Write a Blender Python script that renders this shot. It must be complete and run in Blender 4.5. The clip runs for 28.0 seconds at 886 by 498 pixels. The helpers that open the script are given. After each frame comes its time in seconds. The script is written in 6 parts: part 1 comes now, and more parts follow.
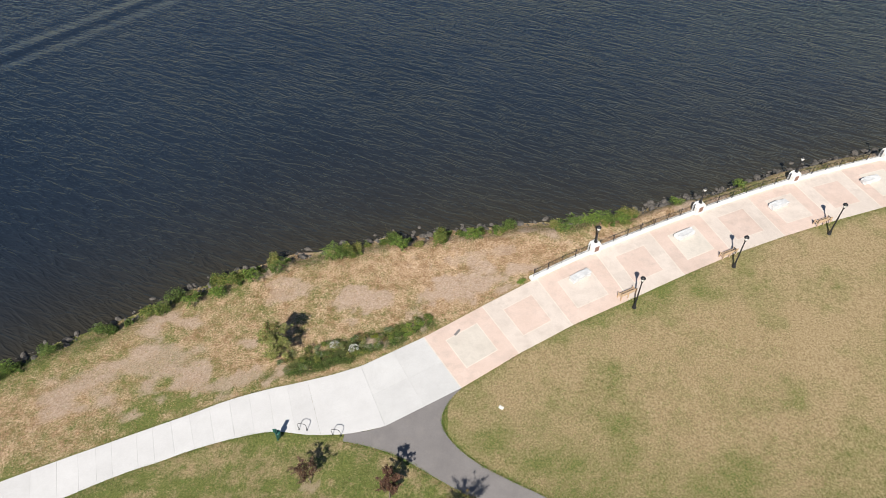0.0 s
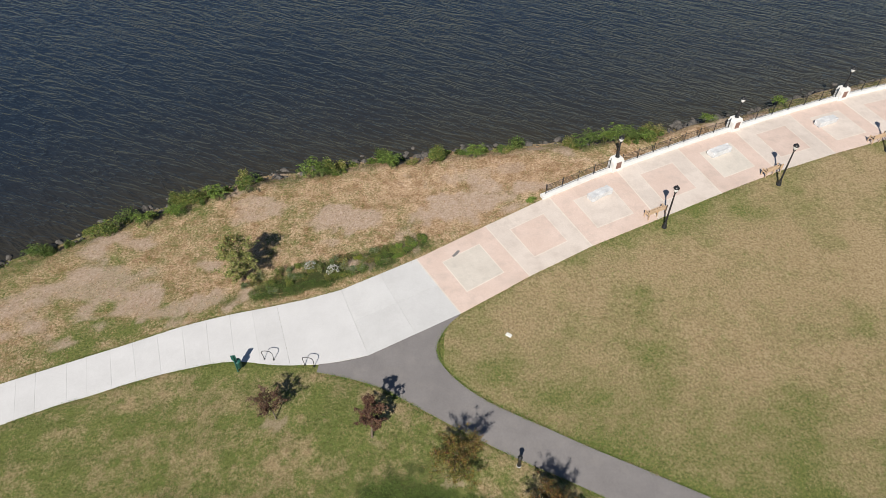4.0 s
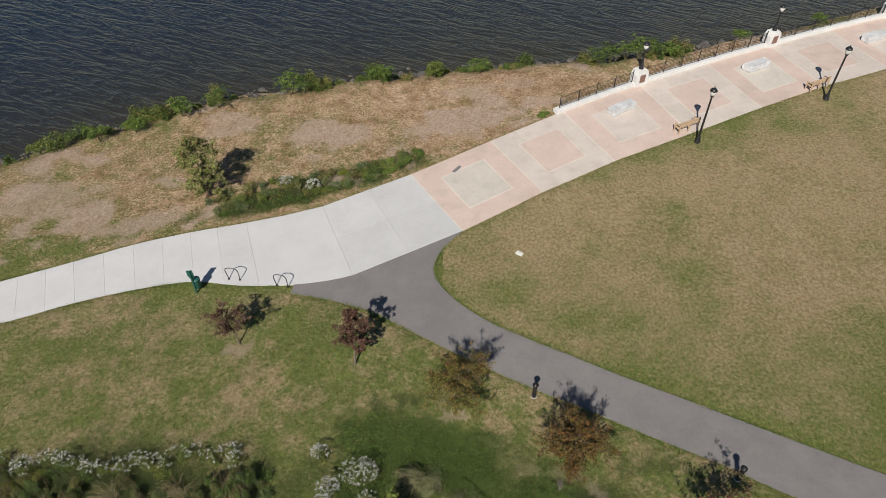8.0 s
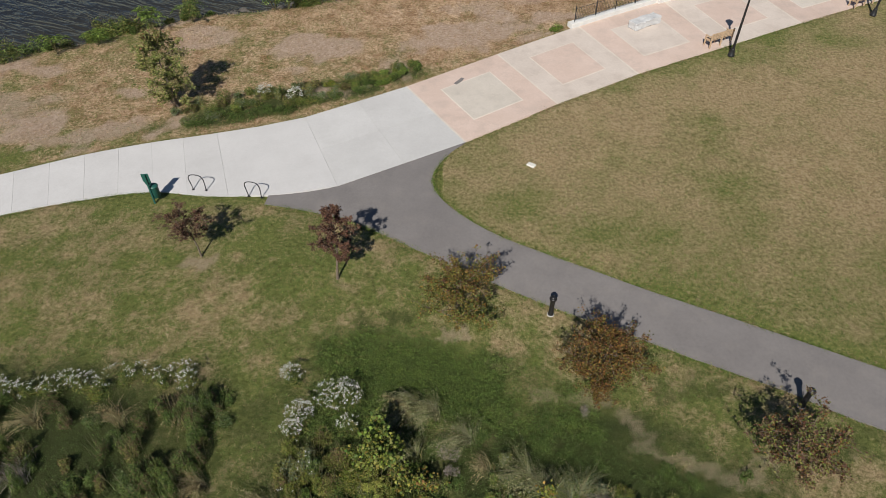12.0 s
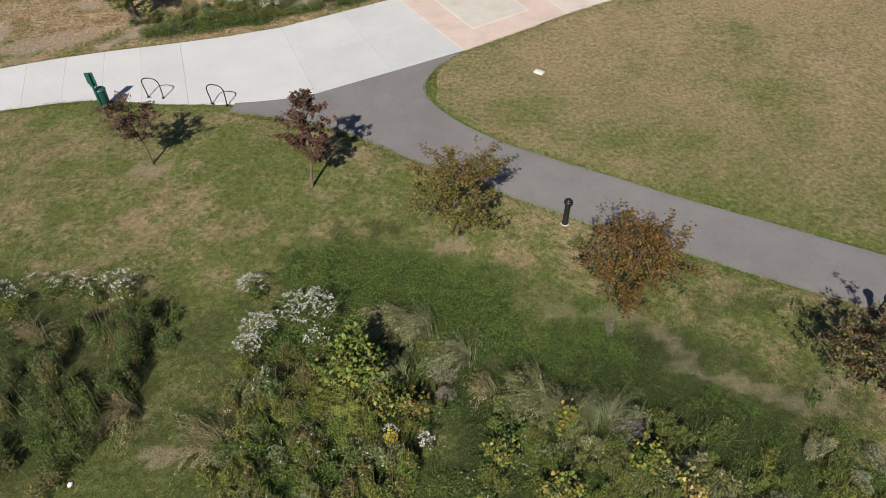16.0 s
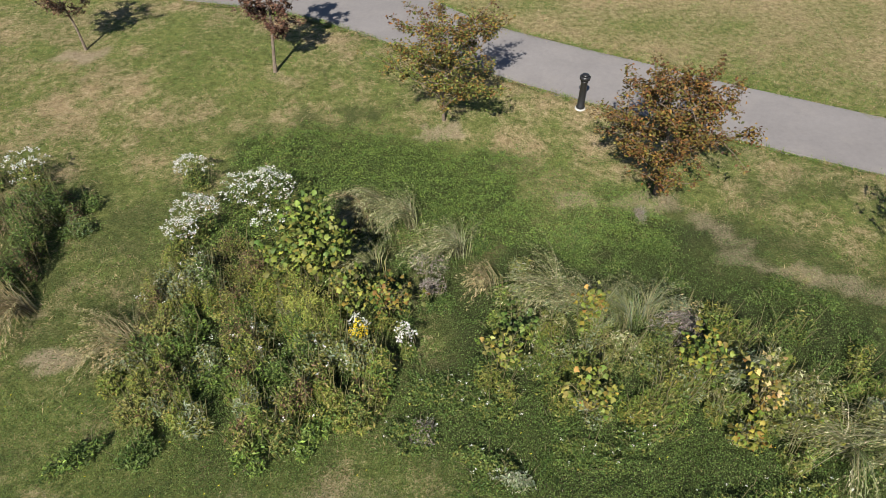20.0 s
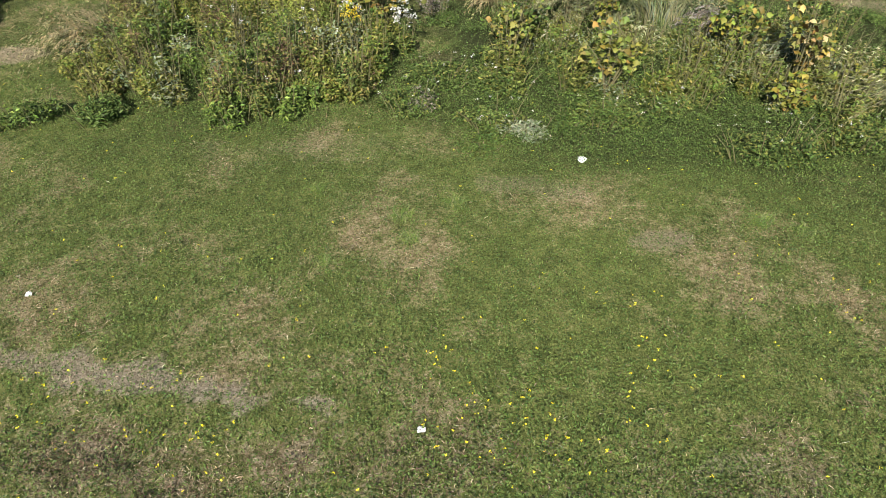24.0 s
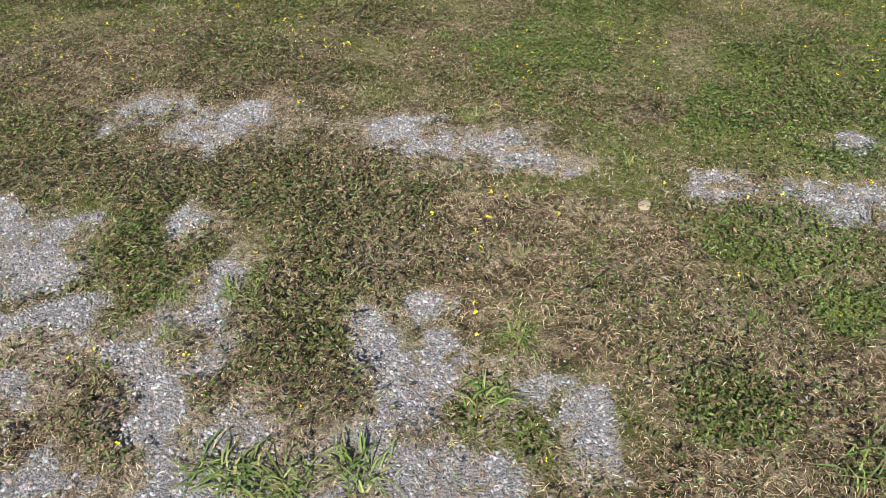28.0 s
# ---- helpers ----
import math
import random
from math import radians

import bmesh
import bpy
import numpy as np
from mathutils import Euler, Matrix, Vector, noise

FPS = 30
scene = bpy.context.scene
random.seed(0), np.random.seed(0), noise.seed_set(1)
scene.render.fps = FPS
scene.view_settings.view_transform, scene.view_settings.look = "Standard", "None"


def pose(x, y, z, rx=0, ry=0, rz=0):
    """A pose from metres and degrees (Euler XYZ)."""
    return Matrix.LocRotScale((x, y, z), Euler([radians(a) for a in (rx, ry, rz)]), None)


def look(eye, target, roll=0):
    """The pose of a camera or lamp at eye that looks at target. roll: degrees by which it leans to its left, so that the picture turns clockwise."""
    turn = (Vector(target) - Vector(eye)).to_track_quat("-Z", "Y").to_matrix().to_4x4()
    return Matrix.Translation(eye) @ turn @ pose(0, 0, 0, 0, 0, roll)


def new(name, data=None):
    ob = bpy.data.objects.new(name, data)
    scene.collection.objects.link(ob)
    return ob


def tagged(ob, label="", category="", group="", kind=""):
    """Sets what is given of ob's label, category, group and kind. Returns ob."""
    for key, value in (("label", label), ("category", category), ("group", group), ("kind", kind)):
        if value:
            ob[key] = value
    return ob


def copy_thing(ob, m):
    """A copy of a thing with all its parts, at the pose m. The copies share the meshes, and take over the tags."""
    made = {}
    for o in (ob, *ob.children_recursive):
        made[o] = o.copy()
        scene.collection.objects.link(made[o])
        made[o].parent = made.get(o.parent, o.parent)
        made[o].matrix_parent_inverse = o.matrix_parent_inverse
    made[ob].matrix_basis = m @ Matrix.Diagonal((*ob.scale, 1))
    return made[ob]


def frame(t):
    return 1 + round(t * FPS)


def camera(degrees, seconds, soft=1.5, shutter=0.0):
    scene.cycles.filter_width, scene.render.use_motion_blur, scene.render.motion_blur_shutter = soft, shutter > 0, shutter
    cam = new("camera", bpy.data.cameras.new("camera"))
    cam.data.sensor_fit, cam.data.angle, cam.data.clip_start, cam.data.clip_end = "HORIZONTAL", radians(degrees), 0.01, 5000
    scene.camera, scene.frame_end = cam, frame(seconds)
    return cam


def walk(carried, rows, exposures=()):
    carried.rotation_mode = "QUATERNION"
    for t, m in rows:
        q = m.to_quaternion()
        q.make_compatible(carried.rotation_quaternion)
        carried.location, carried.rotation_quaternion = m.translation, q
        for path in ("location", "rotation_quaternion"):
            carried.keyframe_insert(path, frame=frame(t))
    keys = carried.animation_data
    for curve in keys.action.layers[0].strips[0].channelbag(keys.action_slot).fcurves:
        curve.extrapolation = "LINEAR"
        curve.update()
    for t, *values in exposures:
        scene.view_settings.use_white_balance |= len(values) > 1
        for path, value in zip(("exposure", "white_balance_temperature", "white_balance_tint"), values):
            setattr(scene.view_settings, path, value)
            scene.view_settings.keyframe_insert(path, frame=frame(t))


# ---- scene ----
cam = camera(67.20, 28.0, 0.8)
# seconds, x, y, z, yaw, pitch, roll
PATH = [
    (0, 2.361, 2.194, 45.500, -0.14, -44.99, -0.11),
    (0.5, 2.441, 2.389, 44.056, -0.12, -44.99, -0.10),
    (1, 2.508, 2.557, 42.665, -0.10, -45.00, -0.09),
    (1.5, 2.555, 2.713, 41.243, -0.08, -45.00, -0.08),
    (2, 2.602, 2.884, 39.826, -0.06, -45.00, -0.08),
    (2.5, 2.651, 3.076, 38.392, -0.06, -44.99, -0.06),
    (3, 2.682, 3.270, 37.044, -0.07, -45.00, -0.05),
    (3.5, 2.717, 3.464, 35.748, -0.08, -45.01, -0.03),
    (5.5, 2.854, 4.011, 31.043, -0.04, -45.01, -0.01),
    (6, 2.874, 4.163, 30.016, -0.05, -45.02, 0.02),
    (6.5, 2.878, 4.302, 28.954, -0.05, -45.01, 0.04),
    (7, 2.888, 4.425, 27.912, -0.05, -45.00, 0.05),
    (7.5, 2.894, 4.513, 26.946, -0.04, -45.00, 0.05),
    (8, 2.889, 4.584, 25.993, -0.04, -45.00, 0.05),
    (8.5, 2.880, 4.653, 25.070, -0.02, -44.99, 0.05),
    (9, 2.881, 4.721, 24.195, -0.00, -44.98, 0.03),
    (9.5, 2.895, 4.803, 23.340, 0.03, -44.97, 0.01),
    (10, 2.914, 4.887, 22.509, 0.07, -44.98, -0.01),
    (10.5, 2.924, 4.962, 21.714, 0.09, -44.99, -0.03),
    (11, 2.926, 5.033, 20.934, 0.12, -45.00, -0.04),
    (11.5, 2.931, 5.087, 20.185, 0.15, -45.00, -0.06),
    (12, 2.948, 5.117, 19.482, 0.19, -45.00, -0.08),
    (12.5, 2.972, 5.137, 18.755, 0.21, -45.00, -0.11),
    (14.5, 3.051, 5.387, 16.127, 0.20, -45.03, -0.06),
    (15, 3.090, 5.503, 15.511, 0.17, -45.03, -0.01),
    (15.5, 3.121, 5.602, 14.879, 0.12, -45.03, 0.04),
    (16, 3.160, 5.693, 14.271, 0.06, -45.01, 0.07),
    (16.5, 3.219, 5.796, 13.687, 0.02, -45.02, 0.11),
    (17, 3.283, 5.906, 13.094, -0.01, -45.02, 0.12),
    (17.5, 3.330, 6.004, 12.486, -0.02, -45.03, 0.13),
    (18, 3.364, 6.074, 11.887, -0.04, -45.01, 0.13),
    (18.5, 3.387, 6.122, 11.296, -0.07, -44.99, 0.13),
    (19, 3.395, 6.175, 10.712, -0.10, -44.96, 0.11),
    (19.5, 3.392, 6.243, 10.129, -0.11, -44.96, 0.09),
    (20, 3.390, 6.319, 9.583, -0.12, -44.98, 0.06),
    (20.5, 3.390, 6.512, 8.997, -0.11, -45.01, 0.02),
    (21, 3.396, 6.832, 8.477, -0.10, -44.99, 0.03),
    (21.5, 3.409, 7.263, 7.992, -0.08, -44.97, 0.03),
    (22, 3.419, 7.434, 7.500, -0.07, -44.96, 0.04),
    (22.5, 3.418, 6.973, 6.962, -0.05, -44.94, 0.05),
    (23, 3.395, 5.940, 6.331, -0.02, -44.98, -0.02),
    (23.5, 3.374, 4.763, 5.779, 0.03, -45.02, -0.06),
    (24, 3.357, 3.604, 5.254, 0.03, -45.01, -0.10),
    (24.5, 3.337, 2.507, 4.712, 0.02, -45.01, -0.11),
    (25, 3.331, 1.451, 4.179, -0.03, -45.00, -0.13),
    (25.5, 3.312, 0.699, 3.701, -0.05, -45.01, -0.11),
    (26, 3.291, 0.509, 3.278, -0.06, -45.00, -0.08),
    (26.5, 3.262, 0.522, 2.972, -0.04, -45.00, -0.07),
    (27, 3.235, 0.548, 2.909, -0.05, -45.00, -0.09),
    (27.5, 3.216, 0.542, 2.852, -0.06, -45.00, -0.12),
    (28, 3.207, 0.524, 2.777, -0.09, -45.00, -0.16),
]
walk(cam, [(t, pose(x, y, z, 90 + pitch, roll, yaw)) for t, x, y, z, yaw, pitch, roll in PATH],
     exposures=[(0.0, 0.55), (3.0, 0.4), (6.0, 0.2), (8.0, 0.06), (12.0, 0.04), (15.0, 0.16), (17.0, 0.32), (20.0, 0.8), (23.0, 1.0), (25.0, 1.04), (28.0, 0.87)])

# ---- light: clear autumn sun at 42 degrees behind the walk, blue sky ----
SUN_WAY = Vector((0.196, 0.732, -0.682)).normalized()
world = bpy.data.worlds.new("sky")
scene.world = world
world.use_nodes = True
wn = world.node_tree.nodes
sky = wn.new("ShaderNodeTexSky")
sky.sky_type, sky.sun_disc = "NISHITA", False
sky.sun_elevation, sky.sun_rotation = radians(42), radians(195)
sky.altitude, sky.air_density, sky.dust_density, sky.ozone_density = 10, 0.9, 0.2, 2.2
wn["Background"].inputs["Strength"].default_value = 0.05
world.node_tree.links.new(sky.outputs[0], wn["Background"].inputs["Color"])
sun = new("sun", bpy.data.lights.new("sun", "SUN"))
sun.data.energy, sun.data.angle, sun.data.color = 5.0, radians(0.53), (1.0, 0.95, 0.87)
sun.matrix_world = look((0, 0, 60), Vector((0, 0, 60)) + SUN_WAY)


# ---- small tools ----
def lattice(ix, iy, seed):
    h = np.sin(ix * 127.1 + iy * 311.7 + seed * 74.7) * 43758.5453
    return h - np.floor(h)


def vnoise(x, y, seed=0):
    x, y = np.asarray(x, float), np.asarray(y, float)
    ix, iy = np.floor(x), np.floor(y)
    u, v = x - ix, y - iy
    u, v = u * u * (3 - 2 * u), v * v * (3 - 2 * v)
    a, b = lattice(ix, iy, seed), lattice(ix + 1, iy, seed)
    c, d = lattice(ix, iy + 1, seed), lattice(ix + 1, iy + 1, seed)
    return a + (b - a) * u + (c - a) * v + (a - b - c + d) * u * v


def fbm(x, y, size, octaves=4, seed=0):
    total, amp, norm = 0.0, 1.0, 0.0
    for o in range(octaves):
        k = 2.0 ** o / size
        total = total + amp * vnoise(np.asarray(x) * k + 17.3 * o, np.asarray(y) * k - 9.1 * o, seed + o)
        norm += amp
        amp *= 0.55
    return total / norm


def smooth(a, b, x):
    u = np.clip((np.asarray(x, float) - a) / (b - a), 0, 1)
    return u * u * (3 - 2 * u)


def spline(points, n):
    """n points along a smooth curve through the control points."""
    p = np.array(points, float)
    p = np.vstack([2 * p[0] - p[1], p, 2 * p[-1] - p[-2]])
    out = []
    for s in np.linspace(0, len(points) - 1, n):
        i = min(int(s), len(points) - 2)
        t = s - i
        a, b, c, d = p[i:i + 4]
        out.append(0.5 * (2 * b + (c - a) * t + (2 * a - 5 * b + 4 * c - d) * t * t + (3 * b - a - 3 * c + d) * t ** 3))
    return np.array(out)


def big_mesh(name, verts, faces, material, attrs=None, smooth_shade=False):
    """A mesh from arrays: verts (n, 3), faces (m, 3 or 4)."""
    me = bpy.data.meshes.new(name)
    verts, faces = np.ascontiguousarray(verts, np.float32), np.ascontiguousarray(faces, np.int32)
    k = faces.shape[1]
    me.vertices.add(len(verts))
    me.vertices.foreach_set("co", verts.ravel())
    me.loops.add(faces.size)
    me.loops.foreach_set("vertex_index", faces.ravel())
    me.polygons.add(len(faces))
    me.polygons.foreach_set("loop_start", np.arange(0, faces.size, k, dtype=np.int32))
    if smooth_shade:
        me.polygons.foreach_set("use_smooth", np.ones(len(faces), bool))
    for key, values in (attrs or {}).items():
        if values.ndim == 1:
            me.attributes.new(key, "FLOAT", "POINT").data.foreach_set("value", np.ascontiguousarray(values, np.float32))
        else:
            me.attributes.new(key, "FLOAT_COLOR", "POINT").data.foreach_set("color", np.ascontiguousarray(values, np.float32).ravel())
    me.update(calc_edges=True)
    me.materials.append(material)
    return new(name, me)


def under(ob, parent, label=""):
    ob.parent = parent
    if label:
        ob["label"] = label
    return ob


def part(name, bm, material, parent, label="", soft=False):
    me = bpy.data.meshes.new(name)
    bmesh.ops.recalc_face_normals(bm, faces=bm.faces)
    if soft:
        for fc in bm.faces:
            fc.smooth = True
    bm.to_mesh(me)
    bm.free()
    me.materials.append(material)
    return under(new(name, me), parent, label)


def thing(name, x, y, z, turn, label, category, group="", kind=""):
    ob = new(name)
    ob.matrix_world = pose(x, y, z, 0, 0, turn)
    return tagged(ob, label, category, group, kind)


def box(bm, x0, x1, y0, y1, z0, z1, bevel=0.0):
    made = bmesh.ops.create_cube(bm, size=1, matrix=Matrix.Translation(((x0 + x1) / 2, (y0 + y1) / 2, (z0 + z1) / 2)) @ Matrix.Diagonal((x1 - x0, y1 - y0, z1 - z0, 1)))
    if bevel:
        edges = list({e for v in made["verts"] for e in v.link_edges})
        bmesh.ops.bevel(bm, geom=edges, offset=bevel, segments=2, profile=0.5, affect="EDGES")
    return bm


def lathe(bm, profile, segments=14, at=(0, 0, 0)):
    """Turns (radius, height) pairs round the z axis."""
    rings = []
    for r, z in profile:
        rings.append([bm.verts.new((at[0] + r * math.cos(2 * math.pi * k / segments), at[1] + r * math.sin(2 * math.pi * k / segments), at[2] + z)) for k in range(segments)])
    for a, b in zip(rings, rings[1:]):
        for k in range(segments):
            bm.faces.new((a[k], a[(k + 1) % segments], b[(k + 1) % segments], b[k]))
    bm.faces.new(rings[0][::-1])
    bm.faces.new(rings[-1])
    return bm


def tube(bm, points, radii, segments=8):
    """A round bar along points, closed at both ends."""
    pts = [Vector(p) for p in points]
    if isinstance(radii, (int, float)):
        radii = [radii] * len(pts)
    rings, side = [], None
    for i, p in enumerate(pts):
        d = (pts[min(i + 1, len(pts) - 1)] - pts[max(i - 1, 0)]).normalized()
        if side is None:
            side = d.orthogonal().normalized()
        side = (side - d * side.dot(d)).normalized()
        up = d.cross(side)
        rings.append([bm.verts.new(p + radii[i] * (math.cos(2 * math.pi * k / segments) * side + math.sin(2 * math.pi * k / segments) * up)) for k in range(segments)])
    for a, b in zip(rings, rings[1:]):
        for k in range(segments):
            bm.faces.new((a[k], a[(k + 1) % segments], b[(k + 1) % segments], b[k]))
    bm.faces.new(rings[0][::-1])
    bm.faces.new(rings[-1])
    return bm


# ---- the plan: edges of the waterfront walk, of the asphalt path and of the shore ----
# stations across the walk: river edge x, y and park edge x, y
SIDEWALK = [(-60.0, 9.0, -58.8, 6.2), (-44.0, 17.0, -42.7, 14.2), (-29.3, 24.1, -28.0, 21.1), (-22.3, 27.3, -21.2, 24.5), (-19.6, 28.5, -18.5, 25.6),
            (-17.1, 29.6, -15.9, 26.7), (-14.3, 30.9, -13.1, 27.6), (-11.4, 31.9, -10.2, 28.15), (-8.4, 32.7, -6.7, 27.85), (-4.2, 34.1, -1.9, 28.6), (0.9, 37.0, 4.0, 32.0)]
PROMENADE = [(0.9, 37.0, 4.0, 32.0), (6.0, 40.35, 8.9, 35.3), (11.1, 43.6, 13.7, 38.2), (17.0, 46.9, 19.2, 41.0), (22.7, 49.7, 24.8, 43.9), (28.3, 52.4, 30.2, 46.6),
             (34.0, 55.0, 35.9, 49.0), (39.7, 57.3, 41.6, 51.2), (45.6, 59.4, 47.4, 53.2), (51.4, 61.3, 53.2, 55.1), (57.4, 63.0, 59.0, 56.8), (63.4, 64.6, 64.8, 58.4),
             (69.4, 66.0, 70.6, 59.8), (75.4, 67.2, 76.4, 61.0), (81.4, 68.2, 82.2, 62.0)]
EDGE = np.array(SIDEWALK + PROMENADE[1:])
SHORE = np.array([(-400, -190), (-60, 14.5), (-34.8, 34.8), (-31.6, 37.3), (-27.0, 39.7), (-20.6, 44.1), (-13.2, 47.8), (-7.9, 49.5), (-2.3, 50.8), (3.4, 52.0), (9.3, 52.9),
                  (15.0, 53.1), (21.0, 53.8), (26.5, 56.0), (31.4, 57.6), (37.7, 60.0), (45.0, 62.6), (54.3, 65.6), (82.0, 71.8), (400, 130)])
WATER = -1.3


def shore_y(x):
    return np.interp(x, SHORE[:, 0], SHORE[:, 1]) + 0.9 * (fbm(x, 0 * np.asarray(x), 3.0, 3, 5) - 0.5)


def river_edge(x):
    return np.interp(x, EDGE[:, 0], EDGE[:, 1])


def park_edge(x):
    return np.interp(x, EDGE[:, 2], EDGE[:, 3])


def terrain(x, y):
    """Height of the land: a knoll at the landing place, a planted hollow, the level lawns, the river bank."""
    x, y = np.asarray(x, float), np.asarray(y, float)
    z = 0.72 * (1 - smooth(5.5, 12.0, y)) - 0.4 * np.exp(-((x - 2) / 9) ** 2 - ((y - 18.5) / 3.6) ** 2) + 0.45 * smooth(30, 60, y + 0.35 * x)
    s = shore_y(x)
    wide = np.interp(x, [8, 38], [4.2, 2.2])
    drop = smooth(0, 1, (y - (s - wide)) / wide)
    z = z + (WATER - 0.02 - z) * drop ** 1.2
    return np.where(y > s, WATER - 0.02 - 0.22 * np.clip(y - s, 0, 12), z)


def ground_z(x, y):
    return float(terrain(np.array([x]), np.array([y]))[0])


# upper and lower edge of the asphalt path, from the junction outwards
ASPHALT_UP = spline([(3.95, 31.9), (3.3, 31.2), (2.65, 30.1), (2.4, 29.1), (2.75, 27.9), (3.7, 26.7), (4.85, 25.7), (6.2, 24.85), (8.7, 23.55), (11.1, 22.3), (13.6, 21.1), (17.8, 19.0), (21.2, 17.35), (30.0, 13.2), (45.0, 6.0)], 90)
ASPHALT_LO = spline([(-5.0, 27.35), (-3.6, 27.05), (-2.2, 26.65), (-0.7, 26.05), (0.6, 25.3), (2.7, 24.05), (4.7, 22.9), (7.2, 21.55), (9.8, 20.3), (11.9, 19.2), (14.6, 17.85), (17.2, 16.4), (28.5, 10.9), (43.5, 3.4)], 90)


def path_gap(x, y):
    """How far a place lies below the lower edge of the asphalt (plus) or above its upper edge (minus)."""
    return np.interp(x, ASPHALT_LO[:, 0], ASPHALT_LO[:, 1]) - y, y - np.interp(x, ASPHALT_UP[10:, 0], ASPHALT_UP[10:, 1])


def spot(x, y, cx, cy, rx, ry, turn=0.0, rough=0.5, seed=3, grain=0.5):
    """A blotch with an uneven rim: 1 inside, 0 outside."""
    out = np.zeros_like(x)
    far_off = max(rx, ry) * (1.25 + rough)
    near = np.flatnonzero((np.abs(x - cx) < far_off) & (np.abs(y - cy) < far_off))
    if len(near):
        c, s = math.cos(radians(turn)), math.sin(radians(turn))
        dx, dy = x[near] - cx, y[near] - cy
        d = np.hypot((dx * c + dy * s) / rx, (-dx * s + dy * c) / ry)
        out[near] = 1 - smooth(0.55, 1.25, d + rough * 2 * (fbm(x[near], y[near], grain, 4, seed) - 0.5))
    return out


# bare stony patches on the knoll: x, y, half length, half width
STONY_RIDGE = [(1.54, 3.66, 0.12, 0.15), (2.04, 3.52, 0.24, 0.17), (2.94, 3.46, 0.16, 0.12), (3.35, 3.33, 0.28, 0.15), (3.6, 3.24, 0.24, 0.11), (3.82, 3.17, 0.18, 0.08)]
STONY_WEST = [(1.41, 2.64, 0.19, 0.14), (1.47, 2.45, 0.2, 0.14), (1.71, 2.09, 0.22, 0.16), (1.66, 1.89, 0.17, 0.12), (2.09, 2.67, 0.09, 0.14), (2.28, 2.4, 0.08, 0.19), (2.22, 2.13, 0.13, 0.13),
              (2.15, 1.96, 0.16, 0.18), (2.21, 1.74, 0.09, 0.10), (1.89, 1.53, 0.16, 0.08), (1.0, 2.6, 0.35, 0.2), (1.2, 1.5, 0.4, 0.3)]
STONY_SOUTH = [(2.51, 1.68, 0.12, 0.14), (2.42, 1.5, 0.2, 0.12), (2.93, 2.15, 0.07, 0.11), (3.01, 2.03, 0.11, 0.09), (3.16, 1.86, 0.14, 0.19), (3.16, 2.28, 0.07, 0.08), (2.9, 1.65, 0.11, 0.07),
               (3.13, 1.52, 0.22, 0.12), (3.51, 1.86, 0.11, 0.08), (3.69, 1.67, 0.09, 0.16), (3.37, 1.5, 0.12, 0.1), (2.6, 1.1, 0.5, 0.3)]
STONY_EAST = [(4.54, 2.99, 0.12, 0.07), (4.98, 2.95, 0.12, 0.07), (5.17, 2.84, 0.17, 0.08), (5.35, 3.36, 0.06, 0.07)]
STONY = STONY_RIDGE + STONY_WEST + STONY_SOUTH + STONY_EAST
# straw-dry, clover-green and russet patches on the knoll
TAN_PATCHES = [(3.68, 2.83, 0.39, 0.16), (3.5, 2.5, 0.36, 0.16), (4.13, 2.62, 0.2, 0.2), (4.51, 1.96, 0.23, 0.11), (4.45, 3.64, 0.34, 0.15), (1.0, 4.31, 0.56, 0.26), (2.23, 3.14, 0.11, 0.2), (2.58, 3.18, 0.17, 0.12),
               (3.01, 2.52, 0.15, 0.15), (3.68, 2.04, 0.19, 0.11), (3.0, 4.6, 0.5, 0.12), (1.9, 5.9, 0.9, 0.25), (4.9, 5.2, 0.5, 0.2)]
CLOVER_BEDS = [(4.73, 2.55, 0.37, 0.22), (4.85, 2.26, 0.18, 0.15), (4.6, 2.69, 0.2, 0.13), (3.72, 4.22, 0.45, 0.42), (4.98, 3.64, 0.5, 0.34), (5.25, 3.19, 0.24, 0.2), (4.23, 1.79, 0.19, 0.17), (5.6, 4.0, 1.2, 0.7)]
RUSSET = [(3.9, 1.6, 0.24, 0.12), (1.79, 1.75, 0.22, 0.11), (2.76, 1.84, 0.12, 0.09), (4.66, 2.97, 0.19, 0.08), (1.62, 3.37, 0.32, 0.12), (4.48, 1.62, 0.19, 0.14), (3.02, 2.35, 0.14, 0.09), (0.9, 3.9, 0.6, 0.2)]
# dry or bare earth: x, y, half length, half width, turn, strength
BARE_BANK = [(-4.7, 41.1, 2.6, 1.3, 10, 0.75), (-20.8, 34.9, 3.2, 1.4, 20, 0.6), (-14.6, 32.6, 3.2, 0.8, 20, 0.65), (3.6, 42.6, 3.4, 1.6, 25, 0.75), (-11.0, 42.0, 3.0, 1.0, 20, 0.55),
             (-27, 33, 3.0, 1.0, 25, 0.5), (5.5, 46.5, 4.0, 0.9, 15, 0.55)]
BARE_TREES = [(-6.9, 23.7, 0.75, 0.5, 0, 0.8), (-1.1, 22.7, 0.5, 0.35, 0, 0.45), (3.4, 20.4, 0.65, 0.4, 0, 0.75), (8.1, 17.6, 0.7, 0.45, 0, 0.7), (13.2, 15.2, 0.55, 0.35, 0, 0.6)]
